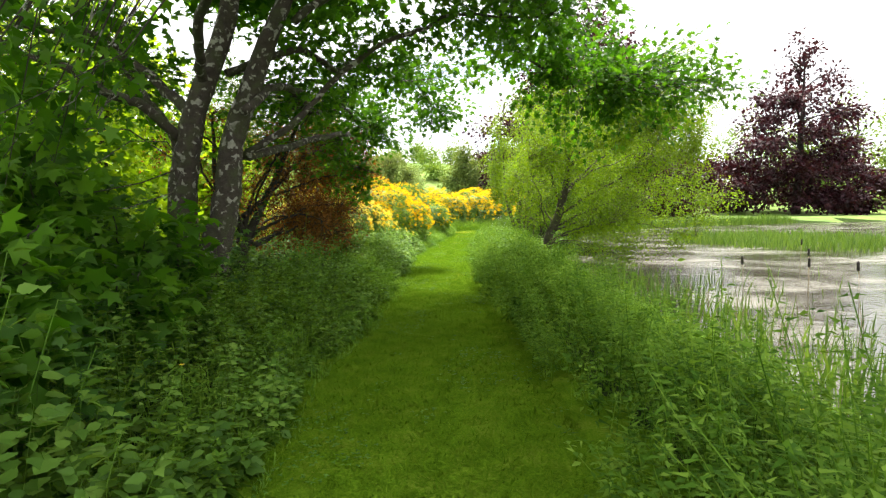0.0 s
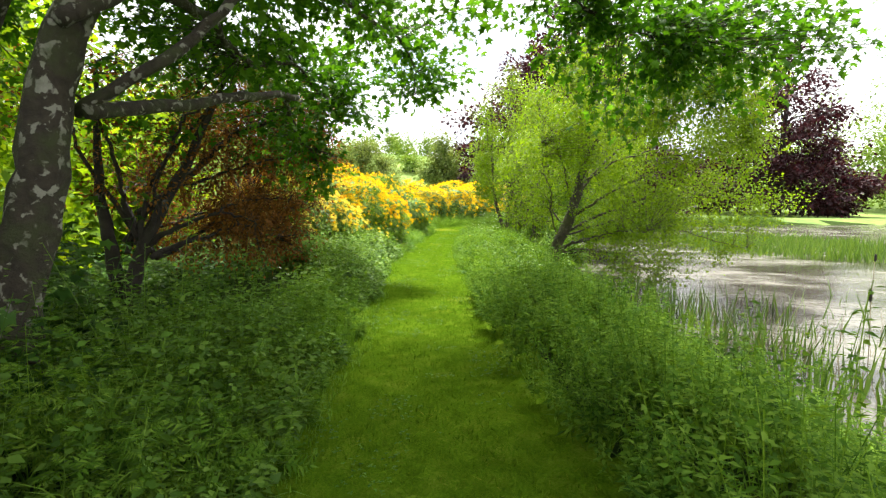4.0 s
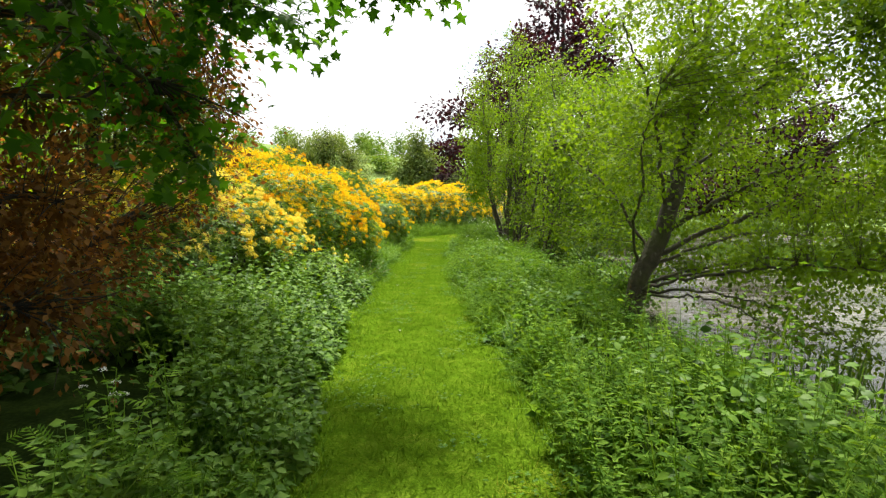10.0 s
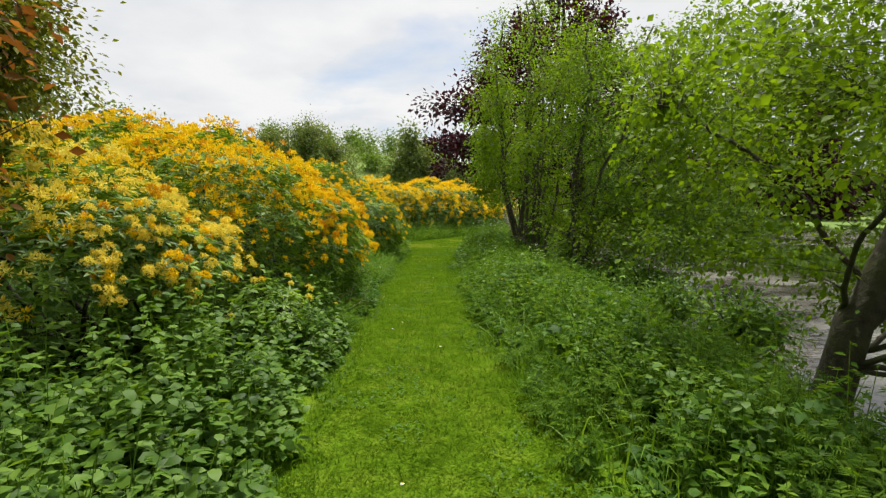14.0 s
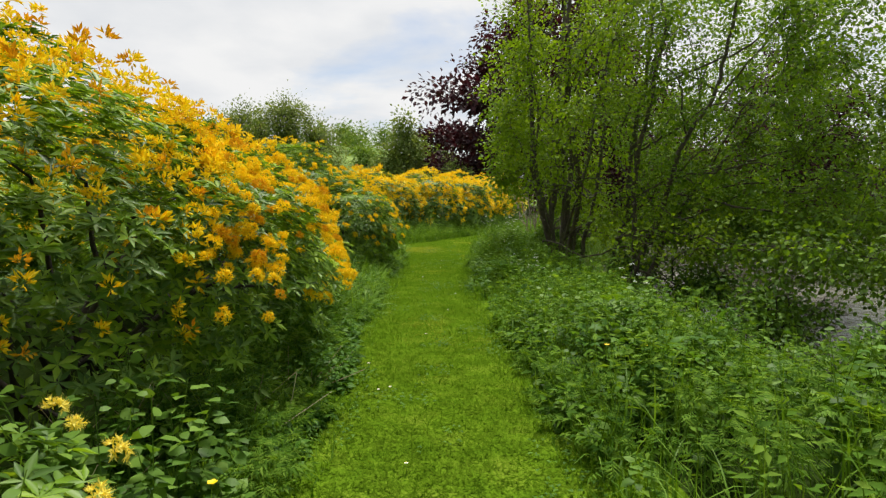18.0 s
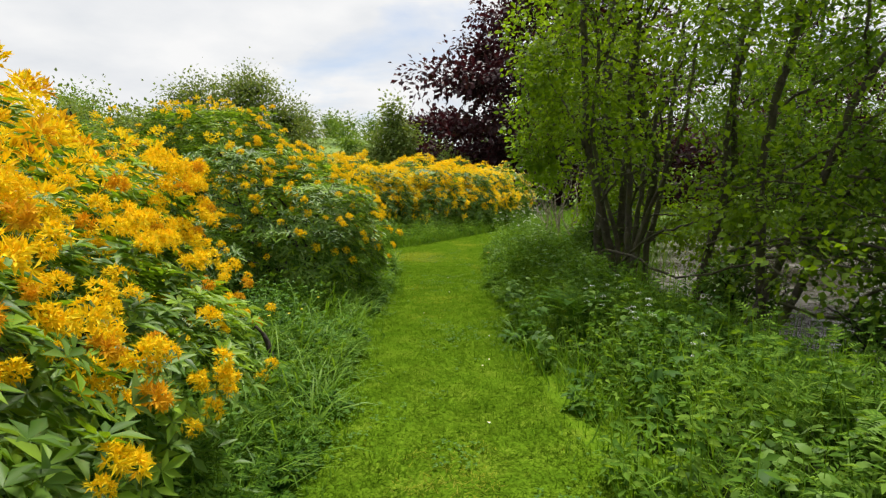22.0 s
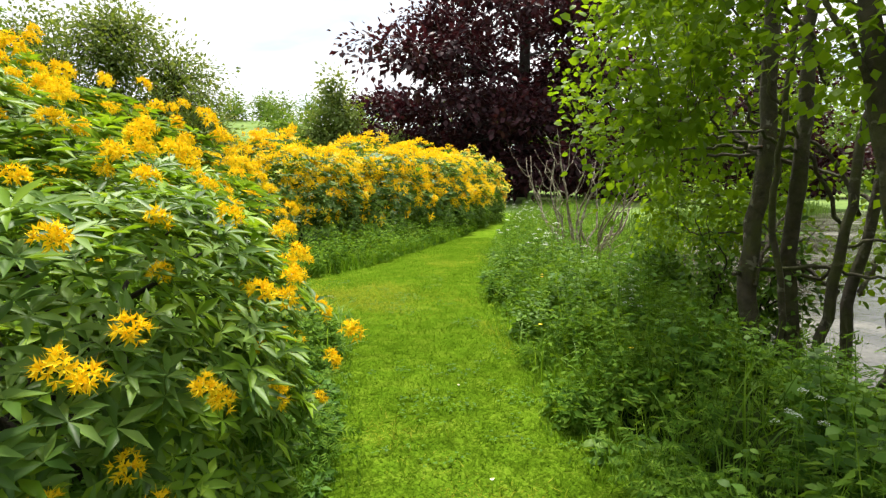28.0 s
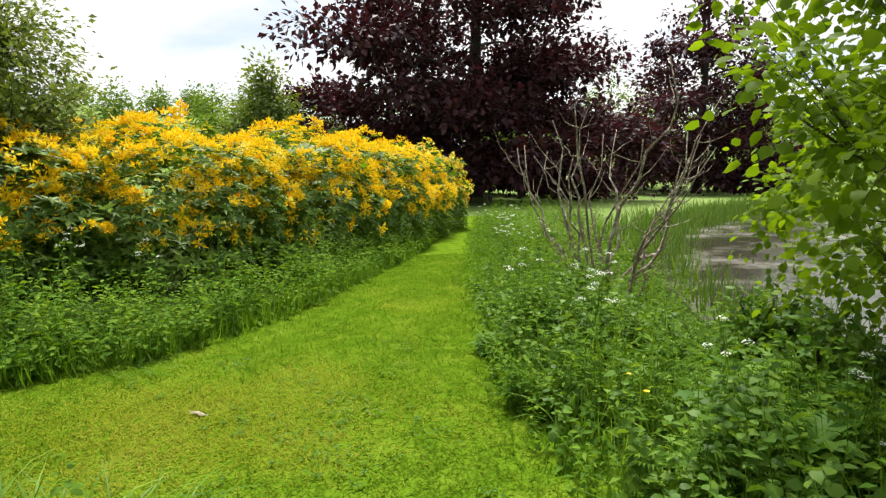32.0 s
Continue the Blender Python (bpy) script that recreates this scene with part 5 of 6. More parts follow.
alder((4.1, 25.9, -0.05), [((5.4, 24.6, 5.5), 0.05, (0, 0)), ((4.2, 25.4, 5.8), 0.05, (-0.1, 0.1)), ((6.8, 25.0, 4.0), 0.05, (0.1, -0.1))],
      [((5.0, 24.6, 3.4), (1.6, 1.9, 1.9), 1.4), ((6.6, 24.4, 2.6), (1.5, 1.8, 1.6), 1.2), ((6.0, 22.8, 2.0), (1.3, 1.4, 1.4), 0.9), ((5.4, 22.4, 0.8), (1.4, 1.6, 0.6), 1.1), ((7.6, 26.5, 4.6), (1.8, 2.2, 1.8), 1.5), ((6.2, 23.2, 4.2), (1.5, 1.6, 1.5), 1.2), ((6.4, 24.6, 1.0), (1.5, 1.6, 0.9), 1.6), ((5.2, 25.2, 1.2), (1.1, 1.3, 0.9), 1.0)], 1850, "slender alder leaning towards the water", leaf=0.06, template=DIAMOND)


def big_tree(name, at, height, radius, label, mat, bark, tips, per, leaf, trunk=0.4, low=0.15, category="tree", group="", lumps=9, shape=1.0):
    """A tree seen from afar: trunk, limbs and a crown of several lobes."""
    x, y = at
    z = float(land(x, y))
    limbs = [("trunk", bend((x, y, z - 0.2), (x + 0.4, y, z + height * 0.8), 0, 7, 0.08), (trunk, trunk * 0.8, trunk * 0.5, 0.05))]
    blobs = []
    for k in range(lumps):
        f = (k + 0.5) / lumps
        hz = z + height * (low + (0.97 - low) * f)
        wide = radius * (math.sin(math.pi * min(1, 0.22 + 0.78 * f) ** shape) * 0.75 + 0.2)
        a = k * 2.4
        c = (x + math.cos(a) * wide * 0.5, y + math.sin(a) * wide * 0.5, hz)
        blobs.append((c, (wide * 0.62, wide * 0.62, height * 0.16), wide * wide))
        if k % 2 == 0:
            limbs.append(("limb", bend((x, y, z + height * (low + 0.5 * f)), c, 0.3, 6, 0.15), (trunk * 0.3, trunk * 0.15, 0.03)))
    return tree(name, (x, y, z), label, limbs, blobs, tips, per, leaf, mat, bark, DIAMOND, 0.7, category, spread=leaf * 4, twig=0.012, shell=0.35, group=group, sides=7, twigs=False)


def beech(at, height, radius, label, tips, per, leaf, trunk):
    """A spreading copper beech, its tiers of flat sprays reaching down to the grass."""
    x, y = at
    z = float(land(x, y))
    limbs = [("trunk", bend((x, y, z - 0.3), (x + 0.5, y, z + height * 0.85), 0, 7, 0.06), (trunk, trunk * 0.8, trunk * 0.5, 0.06))]
    blobs = []
    for k in range(34):
        f = (k + 0.5) / 34
        wide = radius * (min(1.0, (1.03 - f) / 0.46) * (0.86 + 0.14 * math.sin(math.pi * min(1, f * 1.6))) + 0.04 * math.sin(k * 2.9))
        wide *= 1 + 0.3 * max(0.0, 1 - f / 0.4)
        a = k * 2.4
        d = wide * (0.62 + 0.2 * math.sin(k * 1.7))
        c = (x + math.cos(a) * d, y + math.sin(a) * d, z + height * (0.02 + 0.93 * f))
        blobs.append((c, (wide * 0.42, wide * 0.42, height * 0.055), (wide * wide + 4) * (1.8 if f < 0.3 else 1.0)))
        if k % 2 == 0:
            limbs.append(("limb", bend((x, y, z + height * (0.06 + 0.75 * f)), c, 0.5, 6, 0.12), (trunk * 0.3, trunk * 0.15, 0.03)))
    # low leaf ring added in place of the shade beneath the crown
    for k in range(16):
        a = k * 0.3927
        d = radius * (0.78 + 0.16 * math.sin(k * 2.3))
        blobs.append(((x + math.cos(a) * d, y + math.sin(a) * d, z + 1.6), (radius * 0.24, radius * 0.24, 1.5), 22))
    return tree("copper_beech", (x, y, z), label, limbs, blobs, tips, per, leaf, M_COPPER, M_BARK_DARK, DIAMOND, 0.7, "tree", spread=1.15, shell=0.1, group="copper beeches", sides=7, twigs=False)


beech((16.2, 70.0), 28, 13.1, "large copper beech with dark purple leaves", 2800, 24, 0.45, 0.7)
beech((48.0, 80.0), 26, 10.5, "copper beech with reddish purple leaves across the pond", 1700, 17, 0.50, 0.6)
el = np.array([-5.3, 38.6, float(land(-5.3, 38.6))])
el_limbs = [("trunk", bend(el + [0, 0, -0.1], el + [0.2, 0, 3.4], 0, 7, 0.2), (0.12, 0.09, 0.04))]
el_limbs += [("limb", bend(el + [0, 0, 0.3], el + np.array(e), 0.2, 7, 0.3), (0.07, 0.05, 0.015)) for e in ((-1.8, 0, 3.2), (-1.0, 0.6, 4.2), (0.9, 0.2, 4.6), (2.0, 0.1, 3.6), (2.3, -0.4, 2.2), (-2.4, 0.2, 2.0), (0.1, -0.8, 3.4))]
tree("elder_tree", tuple(el), "broad bushy elder with pale green leaves behind the azaleas", el_limbs,
     [(tuple(el + [-1.9, 0, 3.1]), (1.2, 1.3, 1.2), 1.0), (tuple(el + [-0.7, 0.2, 4.2]), (1.2, 1.2, 1.0), 0.9), (tuple(el + [0.9, 0.1, 4.5]), (1.2, 1.2, 1.0), 0.9), (tuple(el + [2.0, 0, 3.4]), (1.3, 1.3, 1.1), 1.0), (tuple(el + [2.4, 0, 2.2]), (1.3, 1.3, 0.9), 0.8), (tuple(el + [-2.2, 0, 1.8]), (1.2, 1.2, 0.9), 0.7), (tuple(el + [0, 0, 2.6]), (2.0, 1.2, 1.2), 1.0)],
     1500, 24, 0.095, M_WILLOW, M_BARK_DARK, DIAMOND, 0.6, "tree", twig=0.006, spread=0.45, longest=2.0)
big_tree("willow_bush", (-9.5, 41.0), 5.0, 3.0, "grey-green bushy willow behind the azaleas", M_WILLOW, M_BARK_DARK, 450, 18, 0.14, 0.1, 0.1, "tree", lumps=8)
for x, y, h, r in ((-6.5, 48.5, 4.4, 2.8), (4.6, 61.0, 5.0, 3.2), (-11.5, 50.0, 6.5, 4.0), (-13.0, 44.0, 6.0, 3.5)):
    big_tree("willow_bush", (x, y), h, r, "grey-green bushy willow behind the far azalea bed", M_WILLOW, M_BARK_DARK, 330, 18, 0.15, 0.1, 0.03, "tree", lumps=8, group="willow bushes")
big_tree("willow_tree", (-11.6, 29.0), 9.5, 3.8, "thin pale green willow behind the azaleas", M_WILLOW, M_BARK_DARK, 950, 18, 0.13, 0.16, 0.08, lumps=10)
big_tree("willow_tree", (0.8, 66.0), 9.0, 3.0, "pale green willow beside the copper beech", M_WILLOW, M_BARK_DARK, 650, 20, 0.26, 0.2, 0.02, lumps=9)
big_tree("hill_tree", (-10.0, 134.0), 5.0, 3.0, "small round tree on the hill top", M_FAR, M_BARK_DARK, 160, 16, 0.4, 0.2, 0.1, lumps=6)
for k, (x, y, h, r) in enumerate([(-16, 60, 7, 4.5), (-23, 66, 8, 5), (-12, 52, 5, 3.5), (-30, 58, 10, 6), (-14, 30, 7, 4), (-13, 22, 8, 4.5)]):
    big_tree("hedge_tree", (x, y), h, r, "bushy green tree behind the azaleas", M_FAR, M_BARK_DARK, 300, 13, 0.25, 0.2, 0.03, group="trees behind the azaleas", lumps=9)
for x, y, h, r in ((-38, 96, 4, 3), (-30, 112, 3.5, 3), (-22, 88, 4, 3.2), (-16, 104, 4.5, 3.5), (-26, 126, 4, 3.5), (-6, 112, 5, 4), (-14, 122, 3.5, 3), (4, 104, 5, 4), (-2, 126, 4.5, 3.5), (8, 118, 5, 4), (-10, 82, 3.5, 3), (-34, 80, 4, 3.5), (-46, 110, 5, 4), (6, 88, 5, 4), (-4, 98, 3, 2.6)):
    big_tree("hill_bush", (x, y), h, r, "rounded green bush on the grassy hill", M_FAR, M_BARK_DARK, 100, 12, 0.42, 0.12, 0.02, group="bushes on the hill", lumps=6, category="bush")
for k, (x, y, h, r) in enumerate([(-8.5, 13.5, 8, 3.5), (-9.0, 8.0, 10, 4), (-8.0, 2.5, 9, 3.5), (-12, 17, 9, 4.5), (-14, 4, 11, 5), (-8.2, 18.5, 5, 2.6)]):
    big_tree("woodland_tree", (x, y), h, r, "leafy yellow-green woodland tree", M_WOOD, M_BARK_DARK, 440, 12, 0.22, 0.16, 0.02, group="woodland edge", lumps=10)
for k, (x, y, h, r) in enumerate([(34, 110, 14, 8), (62, 100, 13, 8), (75, 92, 15, 9), (88, 84, 14, 9), (100, 70, 13, 9), (96, 50, 14, 9), (22, 120, 13, 8), (100, 30, 14, 9), (66, 110, 16, 9), (30, 92, 8, 5), (40, 98, 10, 6), (31, 92, 15, 6), (66, 95, 20, 8), (73, 86, 17, 8), (84, 104, 24, 10), (58, 112, 18, 9)]):
    big_tree("far_tree", (x, y), h, r, "pale green tree beyond the pond", M_FAR, M_BARK_DARK, 200, 13, 0.55, 0.3, 0.03, group="far trees", lumps=8)


# low shoots and bushes along the water
for k, (x, y, hh, w) in enumerate(((4.0, 20.6, 0.8, 0.6), (4.4, 22.6, 0.9, 0.7), (4.7, 24.6, 0.9, 0.7), (4.4, 26.6, 1.0, 0.6), (4.0, 29.6, 1.3, 0.8), (3.9, 18.6, 0.9, 0.6), (3.9, 31.0, 0.7, 0.4), (4.4, 31.9, 0.8, 0.45))):
    z = float(land(x, y))
    st = [("stem", bend((x + rng.normal() * 0.1, y + rng.normal() * 0.1, z - 0.08), (x + rng.normal() * w * 0.6, y + rng.normal() * w * 0.6, z + hh * (0.7 + 0.4 * rng.random())), 0.05, 6, 0.25), (0.016, 0.011, 0.004)) for _ in range(8)]
    tree("bank_bush", (x, y, z), "green bushy shoots at the water's edge", st, [((x, y, z + hh * 0.55), (w, w, hh * 0.5), 1)], 150, 18, 0.07, M_NETTLE, M_BARK_DARK, DIAMOND, 0.65, "bush", twig=0.002, spread=0.22, longest=0.9, group="bushes at the water's edge", shell=0.2)


# ---- reeds ----
def reed_field(name, x, y, height, label, mat=M_REED, width=0.018):
    base = np.stack([x, y, np.maximum(land(x, y), WATER_Z - 0.25)], 1)
    n = len(base)
    way = unit(np.stack([rng.normal(size=n) * 0.16, rng.normal(size=n) * 0.16, np.ones(n)], 1))
    h = height * (0.6 + 0.6 * rng.random(n))
    return whole(name, leaves(BLADE, base, way, ball(n), h, width * (0.7 + 0.6 * rng.random(n))), mat, label, "reeds", kind="stuff")


y = rng.uniform(3, 15, 1000)
x = np.interp(y, [3, 8, 15], [3.4, 3.6, 3.9]) + rng.gamma(1.4, 0.8, 1000)
reed_field("reed_bed", x, y, 0.66, "green reed blades standing in the pond's edge", width=0.03)
y = rng.uniform(4, 15, 260)
x = np.interp(y, [3, 8, 15], [3.8, 4.0, 4.3]) + rng.gamma(1.4, 0.7, 260)
reed_field("dry_reeds", x, y, 0.7, "dead brown reed stalks left from last year", M_DRY, 0.012)
a, r = rng.uniform(0, 6.28, 5000), np.sqrt(rng.random(5000))
reed_field("reed_bed", 17 + 5.5 * r * np.cos(a), 28 + 7 * r * np.sin(a), 0.75, "low bright green reed island in the pond", width=0.05)
f = rng.random(4200)
x = np.interp(f, [0, 0.12, 0.3, 0.55, 1], [8.5, 11.5, 16, 23, 34]) + rng.normal(size=4200) * 0.5
y = np.interp(f, [0, 0.12, 0.3, 0.55, 1], [38.5, 42, 46.5, 51, 57]) + 0.3 + rng.normal(size=4200) * 0.6
reed_field("reed_bed", x, y, 0.8, "green reeds fringing the pond's far bank", width=0.045)
y = rng.uniform(31, 37.5, 260)
x = np.interp(y, [31, 34.5, 38.5], [5.3, 6.3, 8.6]) + rng.gamma(1.3, 0.35, 260)
reed_field("reed_bed", x, y, 0.85, "green flag iris blades at the water's edge", width=0.028)


# ---- small plants ----
def cow_parsley(height=0.85, heads=5):
    th = thing("cow_parsley", "cow parsley with flat white flower heads on a thin stalk", "wildflower", group="cow parsley by the walk")
    top = np.array([0.05, 0.02, height])
    part("stalk", tube(bend((0, 0, -0.03), top, 0, 6, 0.1), np.linspace(0.006, 0.003, 6), 5), M_TALL, th)
    for k in range(heads):
        a = k * 2.4
        d = 0.03 + 0.13 * (k > 0) * (0.6 + 0.4 * rng.random())
        c = top + np.array([math.cos(a) * d, math.sin(a) * d, 0.06 - 0.26 * (k > 0) * rng.random()])
        start = np.array([0.04, 0.015, height * (0.72 + 0.2 * rng.random())])
        part("ray", tube(bend(start, c, 0.0, 4, 0.05), np.linspace(0.003, 0.0015, 4), 4), M_TALL, th)
        n = 34
        r, b = np.sqrt(rng.random(n)) * 0.030, rng.uniform(0, 6.28, n)
        pos = c + np.stack([r * np.cos(b), r * np.sin(b), 0.024 - 17 * r * r + 0.005 * rng.normal(size=n)], 1)
        part("flower_head", leaves(OVATE, pos, np.stack([np.cos(b), np.sin(b), 0.2 + 0 * b], 1), np.array([0, 0, 1.0]) + 0.4 * ball(n), 0.011, 0.010), M_WHITE, th, "flat white flower head", True)
    n = 60
    s = rng.random(n)
    b = rng.uniform(0, 6.28, n)
    pos = np.stack([np.cos(b) * 0.14 * rng.random(n), np.sin(b) * 0.14 * rng.random(n), height * (0.1 + 0.5 * s)], 1)
    tagged(part("leaf_spray", leaves(DIAMOND, pos, np.stack([np.cos(b), np.sin(b), 0.1 + 0 * b], 1), np.array([0, 0, 1.0]) + 0.4 * ball(n), 0.06, 0.028), M_FEATHER, th), kind="stuff")
    return th


def set_down(ob, x, y, turn, size=1.0, dz=0.0):
    ob.matrix_basis = pose(x, y, float(land(x, y)) + dz, 0, 0, turn) @ Matrix.Diagonal((size, size, size, 1))
    return ob


parsleys = [cow_parsley(0.85, 5), cow_parsley(0.75, 4), cow_parsley(0.95, 6)]
spots = [(1.7, 23.8), (1.9, 24.2), (1.65, 24.5), (2.0, 24.9), (1.8, 23.3), (1.95, 27.0), (2.5, 29.3), (3.0, 31.0), (2.7, 31.9), (3.2, 32.6), (3.6, 33.4),
         (4.0, 36.2), (4.4, 37.2), (4.9, 38.3), (5.3, 39.0), (5.6, 39.8), (5.9, 40.2), (5.2, 40.0), (6.2, 41.0), (5.0, 37.6), (4.3, 35.6), (-1.6, 11.8), (-1.9, 10.8), (-0.75, 29.9), (-0.55, 30.4), (-0.9, 30.5),
         (2.1, 21.4), (2.6, 33.0), (2.9, 30.0), (2.75, 29.7), (3.1, 30.25), (2.6, 29.4), (-1.7, 36.0), (-2.6, 35.6), (-0.9, 36.2), (-3.4, 35.6)]
for k, (x, y) in enumerate(spots):
    ob = parsleys[k] if k < 3 else copy_thing(parsleys[k % 3], Matrix())
    set_down(ob, x, y, k * 77 % 360, (0.6 if y < 31 else 0.85) + 0.25 * rng.random())


def buttercup():
    th = thing("buttercup", "glossy yellow buttercup on a thin stalk", "wildflower", group="buttercups")
    part("stalk", tube(bend((0, 0, -0.02), (0.02, 0.01, 0.36), 0, 5, 0.1), np.linspace(0.0025, 0.0015, 5), 4), M_TALL, th)
    a = np.arange(5) * 2 * np.pi / 5
    part("flower", leaves(OVATE, np.repeat(np.array([[0.02, 0.01, 0.36]]), 5, 0), np.stack([np.cos(a), np.sin(a), 0.5 + 0 * a], 1), np.stack([-np.cos(a), -np.sin(a), 1 + 0 * a], 1), 0.016, 0.017), M_CUP, th)
    return th


cup = buttercup()
for k, (x, y) in enumerate([(-1.25, 3.4), (-1.0, 24.9), (-0.9, 25.1), (-1.05, 24.5), (-0.8, 25.6), (1.6, 20.1), (1.15, 19.8), (2.35, 30.9), (2.5, 31.2), (1.9, 28.2), (1.6, 29.0), (2.2, 3.0), (2.4, 3.3), (-0.9, 18.2)]):
    ob = cup if k == 0 else copy_thing(cup, Matrix())
    set_down(ob, x, y, k * 51 % 360, 0.9 + 0.5 * rng.random())


def daisy():
    th = thing("daisy", "small white daisy open in the mown grass", "wildflower", group="daisies in the walk")
    part("stalk", tube([(0, 0, -0.01), (0.002, 0, 0.02), (0.004, 0, 0.045)], (0.0014, 0.0012, 0.001), 4), M_TALL, th)
    a = np.arange(12) * 2 * np.pi / 12
    c = np.array([[0.004, 0, 0.046]])
    part("petals", leaves(BLADE, np.repeat(c, 12, 0), np.stack([np.cos(a), np.sin(a), 0.15 + 0 * a], 1), np.repeat(np.array([[0, 0, 1.0]]), 12, 0), 0.012, 0.005), M_WHITE, th, "white ray petals")
    b = np.arange(7) * 2 * np.pi / 7
    part("eye", leaves(OVATE, np.repeat(c + np.array([[0, 0, 0.002]]), 7, 0), np.stack([np.cos(b), np.sin(b), 0.3 + 0 * b], 1), np.repeat(np.array([[0, 0, 1.0]]), 7, 0), 0.005, 0.004), M_CUP, th, "yellow eye")
    return th


dz = daisy()
for k, (x, y) in enumerate([(-0.36, 20.25), (-0.27, 20.3), (-0.45, 20.9), (0.1, 21.9), (0.62, 24.3), (0.7, 24.45), (-0.3, 18.7), (-0.18, 19.1), (0.2, 17.9), (0.46, 23.2), (0.85, 25.2), (0.3, 26.3), (0.75, 27.6), (0.9, 28.9), (-0.2, 15.2)]):
    ob = dz if k == 0 else copy_thing(dz, Matrix())
    set_down(ob, x, y, k * 67 % 360, 1.0 + 0.5 * rng.random(), 0.01)


def fern(fronds=6):
    th = thing("fern", "bright green fern with arching feathered fronds", "fern", group="ferns on the bank")
    for k in range(fronds):
        a = k * 6.28 / fronds + 0.3 * rng.normal()
        out = np.array([math.cos(a), math.sin(a), 0.0])
        reach, top = 0.30 + 0.1 * rng.random(), 0.52 + 0.14 * rng.random()
        u = np.linspace(0, 1, 9)
        line = out * (reach * u ** 1.4)[:, None] + np.array([0, 0, 1.0]) * (top * np.sin(u * 1.9))[:, None]
        fr = part("frond", tube(line, np.linspace(0.005, 0.001, 9), 4), M_TALL, th)
        w = np.linspace(0.2, 1, 26)
        pos = np.stack([np.interp(w, u, line[:, j]) for j in range(3)], 1)
        side = np.cross(out, [0, 0, 1.0])
        ln = 0.13 * np.sin(np.pi * np.clip(1.12 - w, 0.03, 0.9)) + 0.012
        for sgn in (1, -1):
            way = sgn * side + 0.25 * out + np.array([0, 0, -0.1])
            tagged(part("pinnae", leaves(DIAMOND, pos, np.repeat(way[None], 26, 0) + 0.08 * ball(26), np.repeat(np.array([[0, 0, 1.0]]), 26, 0) + out * 0.4, ln, ln * 0.28), M_TALL, fr), kind="stuff")
    return th


fn = fern()
for k, (x, y, size) in enumerate([(1.78, 20.9, 1.0), (2.15, 22.1, 0.8), (2.0, 18.6, 0.7)]):
    ob = fn if k == 0 else copy_thing(fn, Matrix())
    set_down(ob, x, y, k * 97, size)


def broad_leaf(width, length, n=9):
    """One large puckered leaf with a midrib, bowed over."""
    u = np.linspace(0, 1, n)
    v = np.linspace(-1, 1, 5)
    uu, vv = np.meshgrid(u, v, indexing="ij")
    w = width * np.sin(np.pi * np.clip(uu * 0.92 + 0.06, 0, 1)) ** 0.7 * (1 + 0.06 * np.sin(uu * 30))
    x = uu * length
    y = vv * w * 0.5
    z = 0.25 * length * np.sin(uu * 2.0) - 0.18 * length * uu ** 2 + 0.12 * np.abs(vv) * w + 0.008 * np.sin(uu * 40) * np.abs(vv)
    p = np.stack([x, y, z], -1).reshape(-1, 3)
    t = []
    for i in range(n - 1):
        for j in range(4):
            a = i * 5 + j
            t += [(a, a + 5, a + 6), (a, a + 6, a + 1)]
    return p, np.array(t)


def dock():
    th = thing("dock_plant", "dock plant with large pale green arching leaves", "weed", group="docks")
    for k in range(9):
        a = k * 2.4
        v, t = broad_leaf(0.11 + 0.04 * rng.random(), 0.30 + 0.14 * rng.random())
        lift = 0.9 - 0.09 * k
        q = np.array(Euler((0, -lift * 0.8, a)).to_matrix())
        v = v @ q.T + np.array([math.cos(a) * 0.04, math.sin(a) * 0.04, 0.12 + 0.02 * k])
        part("leaf", (v, t), M_HERB, th)
    part("stalk", tube([(0, 0, -0.03), (0, 0, 0.15), (0.01, 0, 0.3)], (0.015, 0.012, 0.006), 6), M_TALL, th)
    return th


dk = dock()
for k, (x, y) in enumerate([(1.62, 25.0), (1.8, 25.35), (1.75, 20.2), (2.9, 30.4)]):
    ob = dk if k == 0 else copy_thing(dk, Matrix())
    set_down(ob, x, y, k * 83 % 360, 0.7 + 0.25 * rng.random(), 0.1)


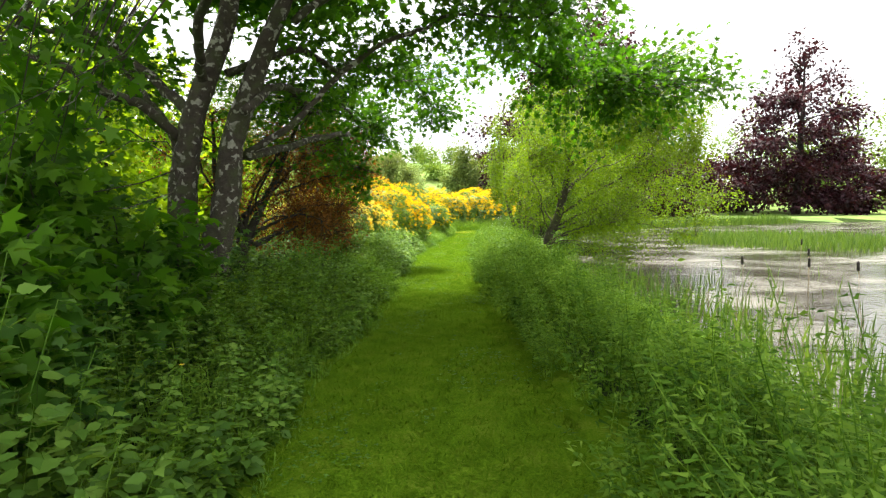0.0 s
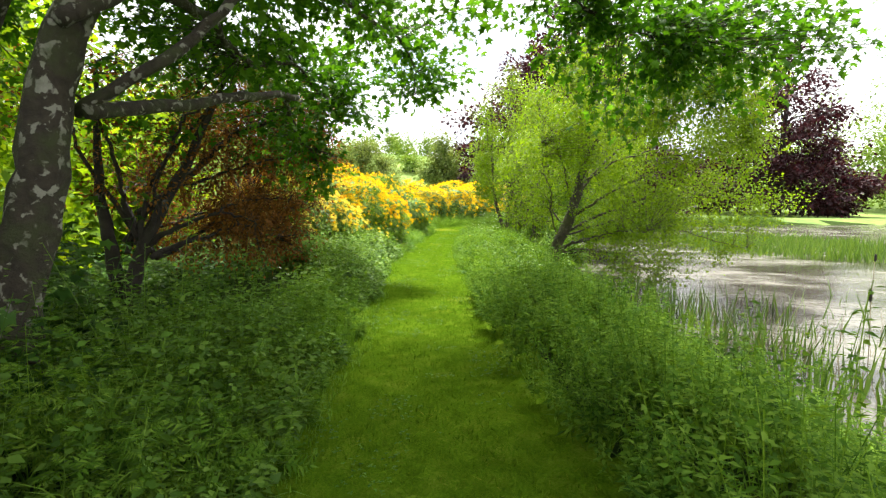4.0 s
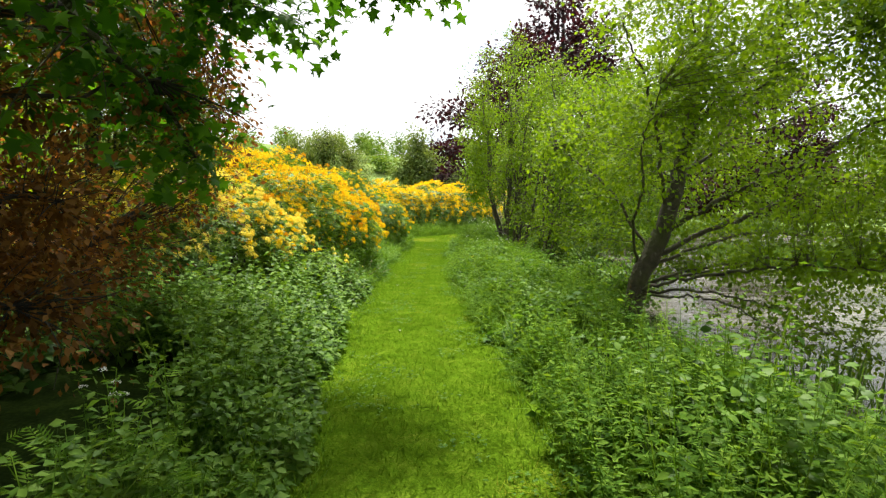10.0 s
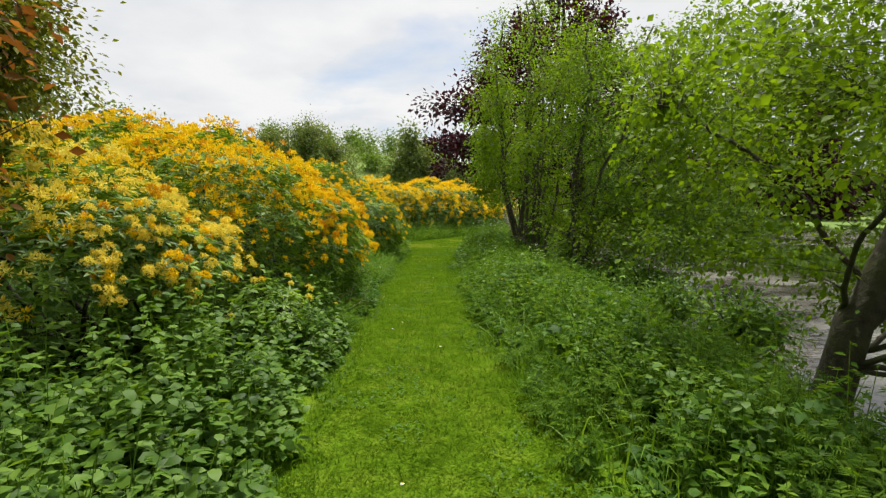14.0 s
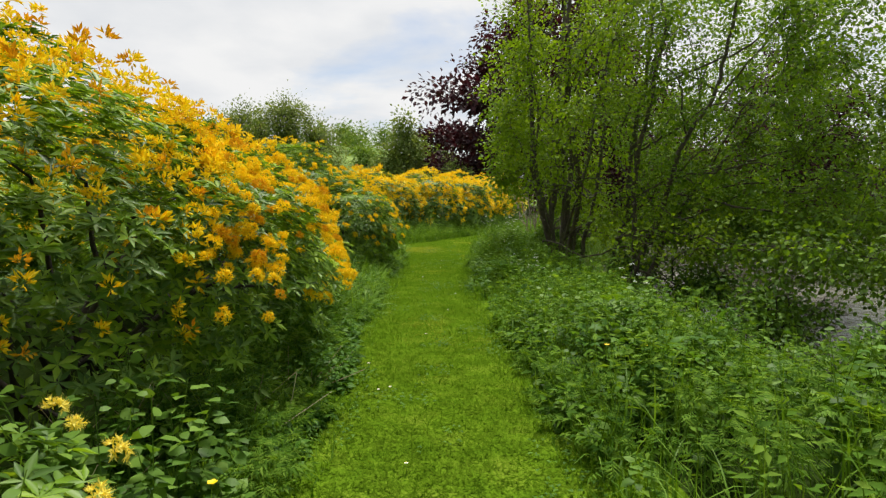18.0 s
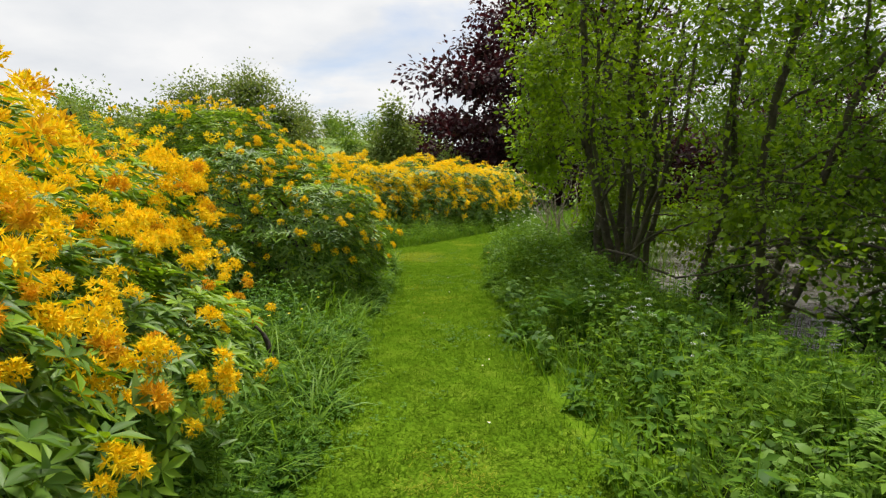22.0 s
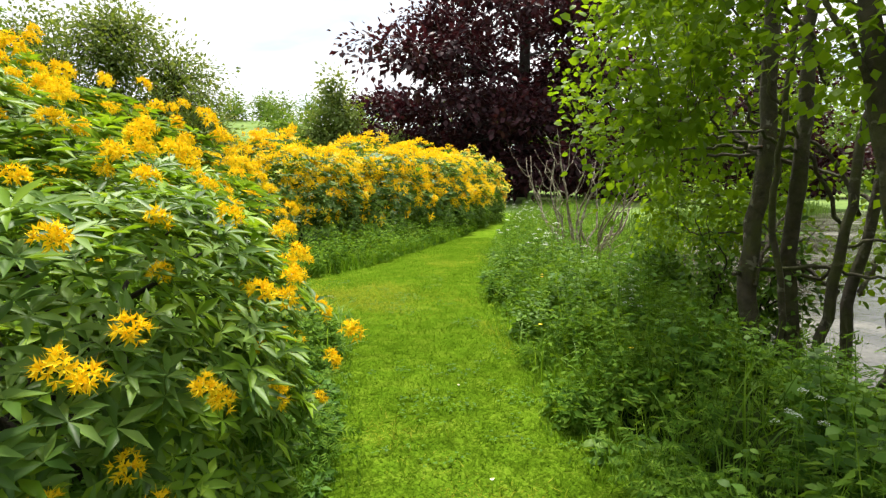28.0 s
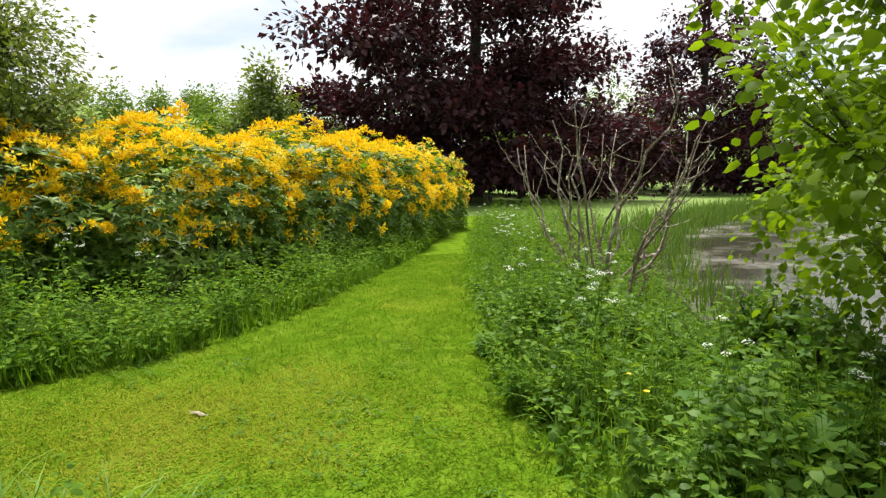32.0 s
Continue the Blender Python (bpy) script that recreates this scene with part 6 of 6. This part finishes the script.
# bare shrub of pale dead twigs by the far bank
db = (4.9, 34.9)
bare = thing("bare_shrub", "leafless shrub of upright pale grey twigs", "shrub", (db[0], db[1], float(land(*db))))
for k in range(17):
    a, r = k * 2.4 + 0.4 * rng.normal(), 0.28 * math.sqrt(rng.random())
    way = np.array([math.cos(a), math.sin(a), 0.0])
    lean = 0.45 + 0.95 * rng.random()
    line = bend(way * r + np.array([0, 0, -0.05]), way * (r + lean) + np.array([0, 0, 1.9 + 1.2 * rng.random()]), -0.12, 9, 0.3)
    st = part("stem", tube(line, np.linspace(0.028, 0.006, 9), 6, 0.06), M_TWIG_GREY, bare)
    for m in range(6):
        foot = line[2 + m]
        out = unit(way + 1.1 * rng.normal(size=3) * np.array([1, 1, 0.2]))
        tip = foot + out * (0.18 + 0.3 * rng.random()) + np.array([0, 0, 0.15 + 0.3 * rng.random()])
        part("twig", tube(bend(foot, tip, -0.06, 5, 0.25), np.linspace(0.009, 0.002, 5), 4), M_TWIG_GREY, st)


def cattail():
    th = thing("bulrush", "brown bulrush head on a dry stalk in the pond", "reed", group="bulrushes")
    part("stalk", tube([(0, 0, -0.3), (0.01, 0, 0.4), (0.03, 0.01, 0.9)], (0.006, 0.005, 0.004), 5), M_DRY, th)
    part("seed_head", tube([(0.03, 0.01, 0.78), (0.032, 0.01, 0.80), (0.036, 0.012, 0.92), (0.036, 0.012, 0.94)], (0.006, 0.022, 0.02, 0.006), 8), M_BARK_DARK, th)
    return th


ct = cattail()
for k, (x, y) in enumerate([(9.2, 14.6), (6.2, 9.4), (6.6, 8.8), (5.4, 9.9), (7.5, 11.5)]):
    ob = ct if k == 0 else copy_thing(ct, Matrix())
    ob.matrix_basis = pose(x, y, WATER_Z, 0, 0, k * 50)


# a pale feather dropped on the mown grass
fe = thing("feather", "pale greyish bird feather lying on the mown grass", "feather", (0.05, 32.5, float(land(0.05, 32.5)) + 0.012))
v, t = broad_leaf(0.04, 0.12)
v[:, 2] *= 0.5
part("vane", (v, t), M_DRY, fe)
part("shaft", tube([(-0.03, 0, 0.004), (0.05, 0, 0.02), (0.14, 0, 0.012)], (0.002, 0.0018, 0.001), 5), M_WHITE, fe)
fe.rotation_euler = (0, 0, 2.5)
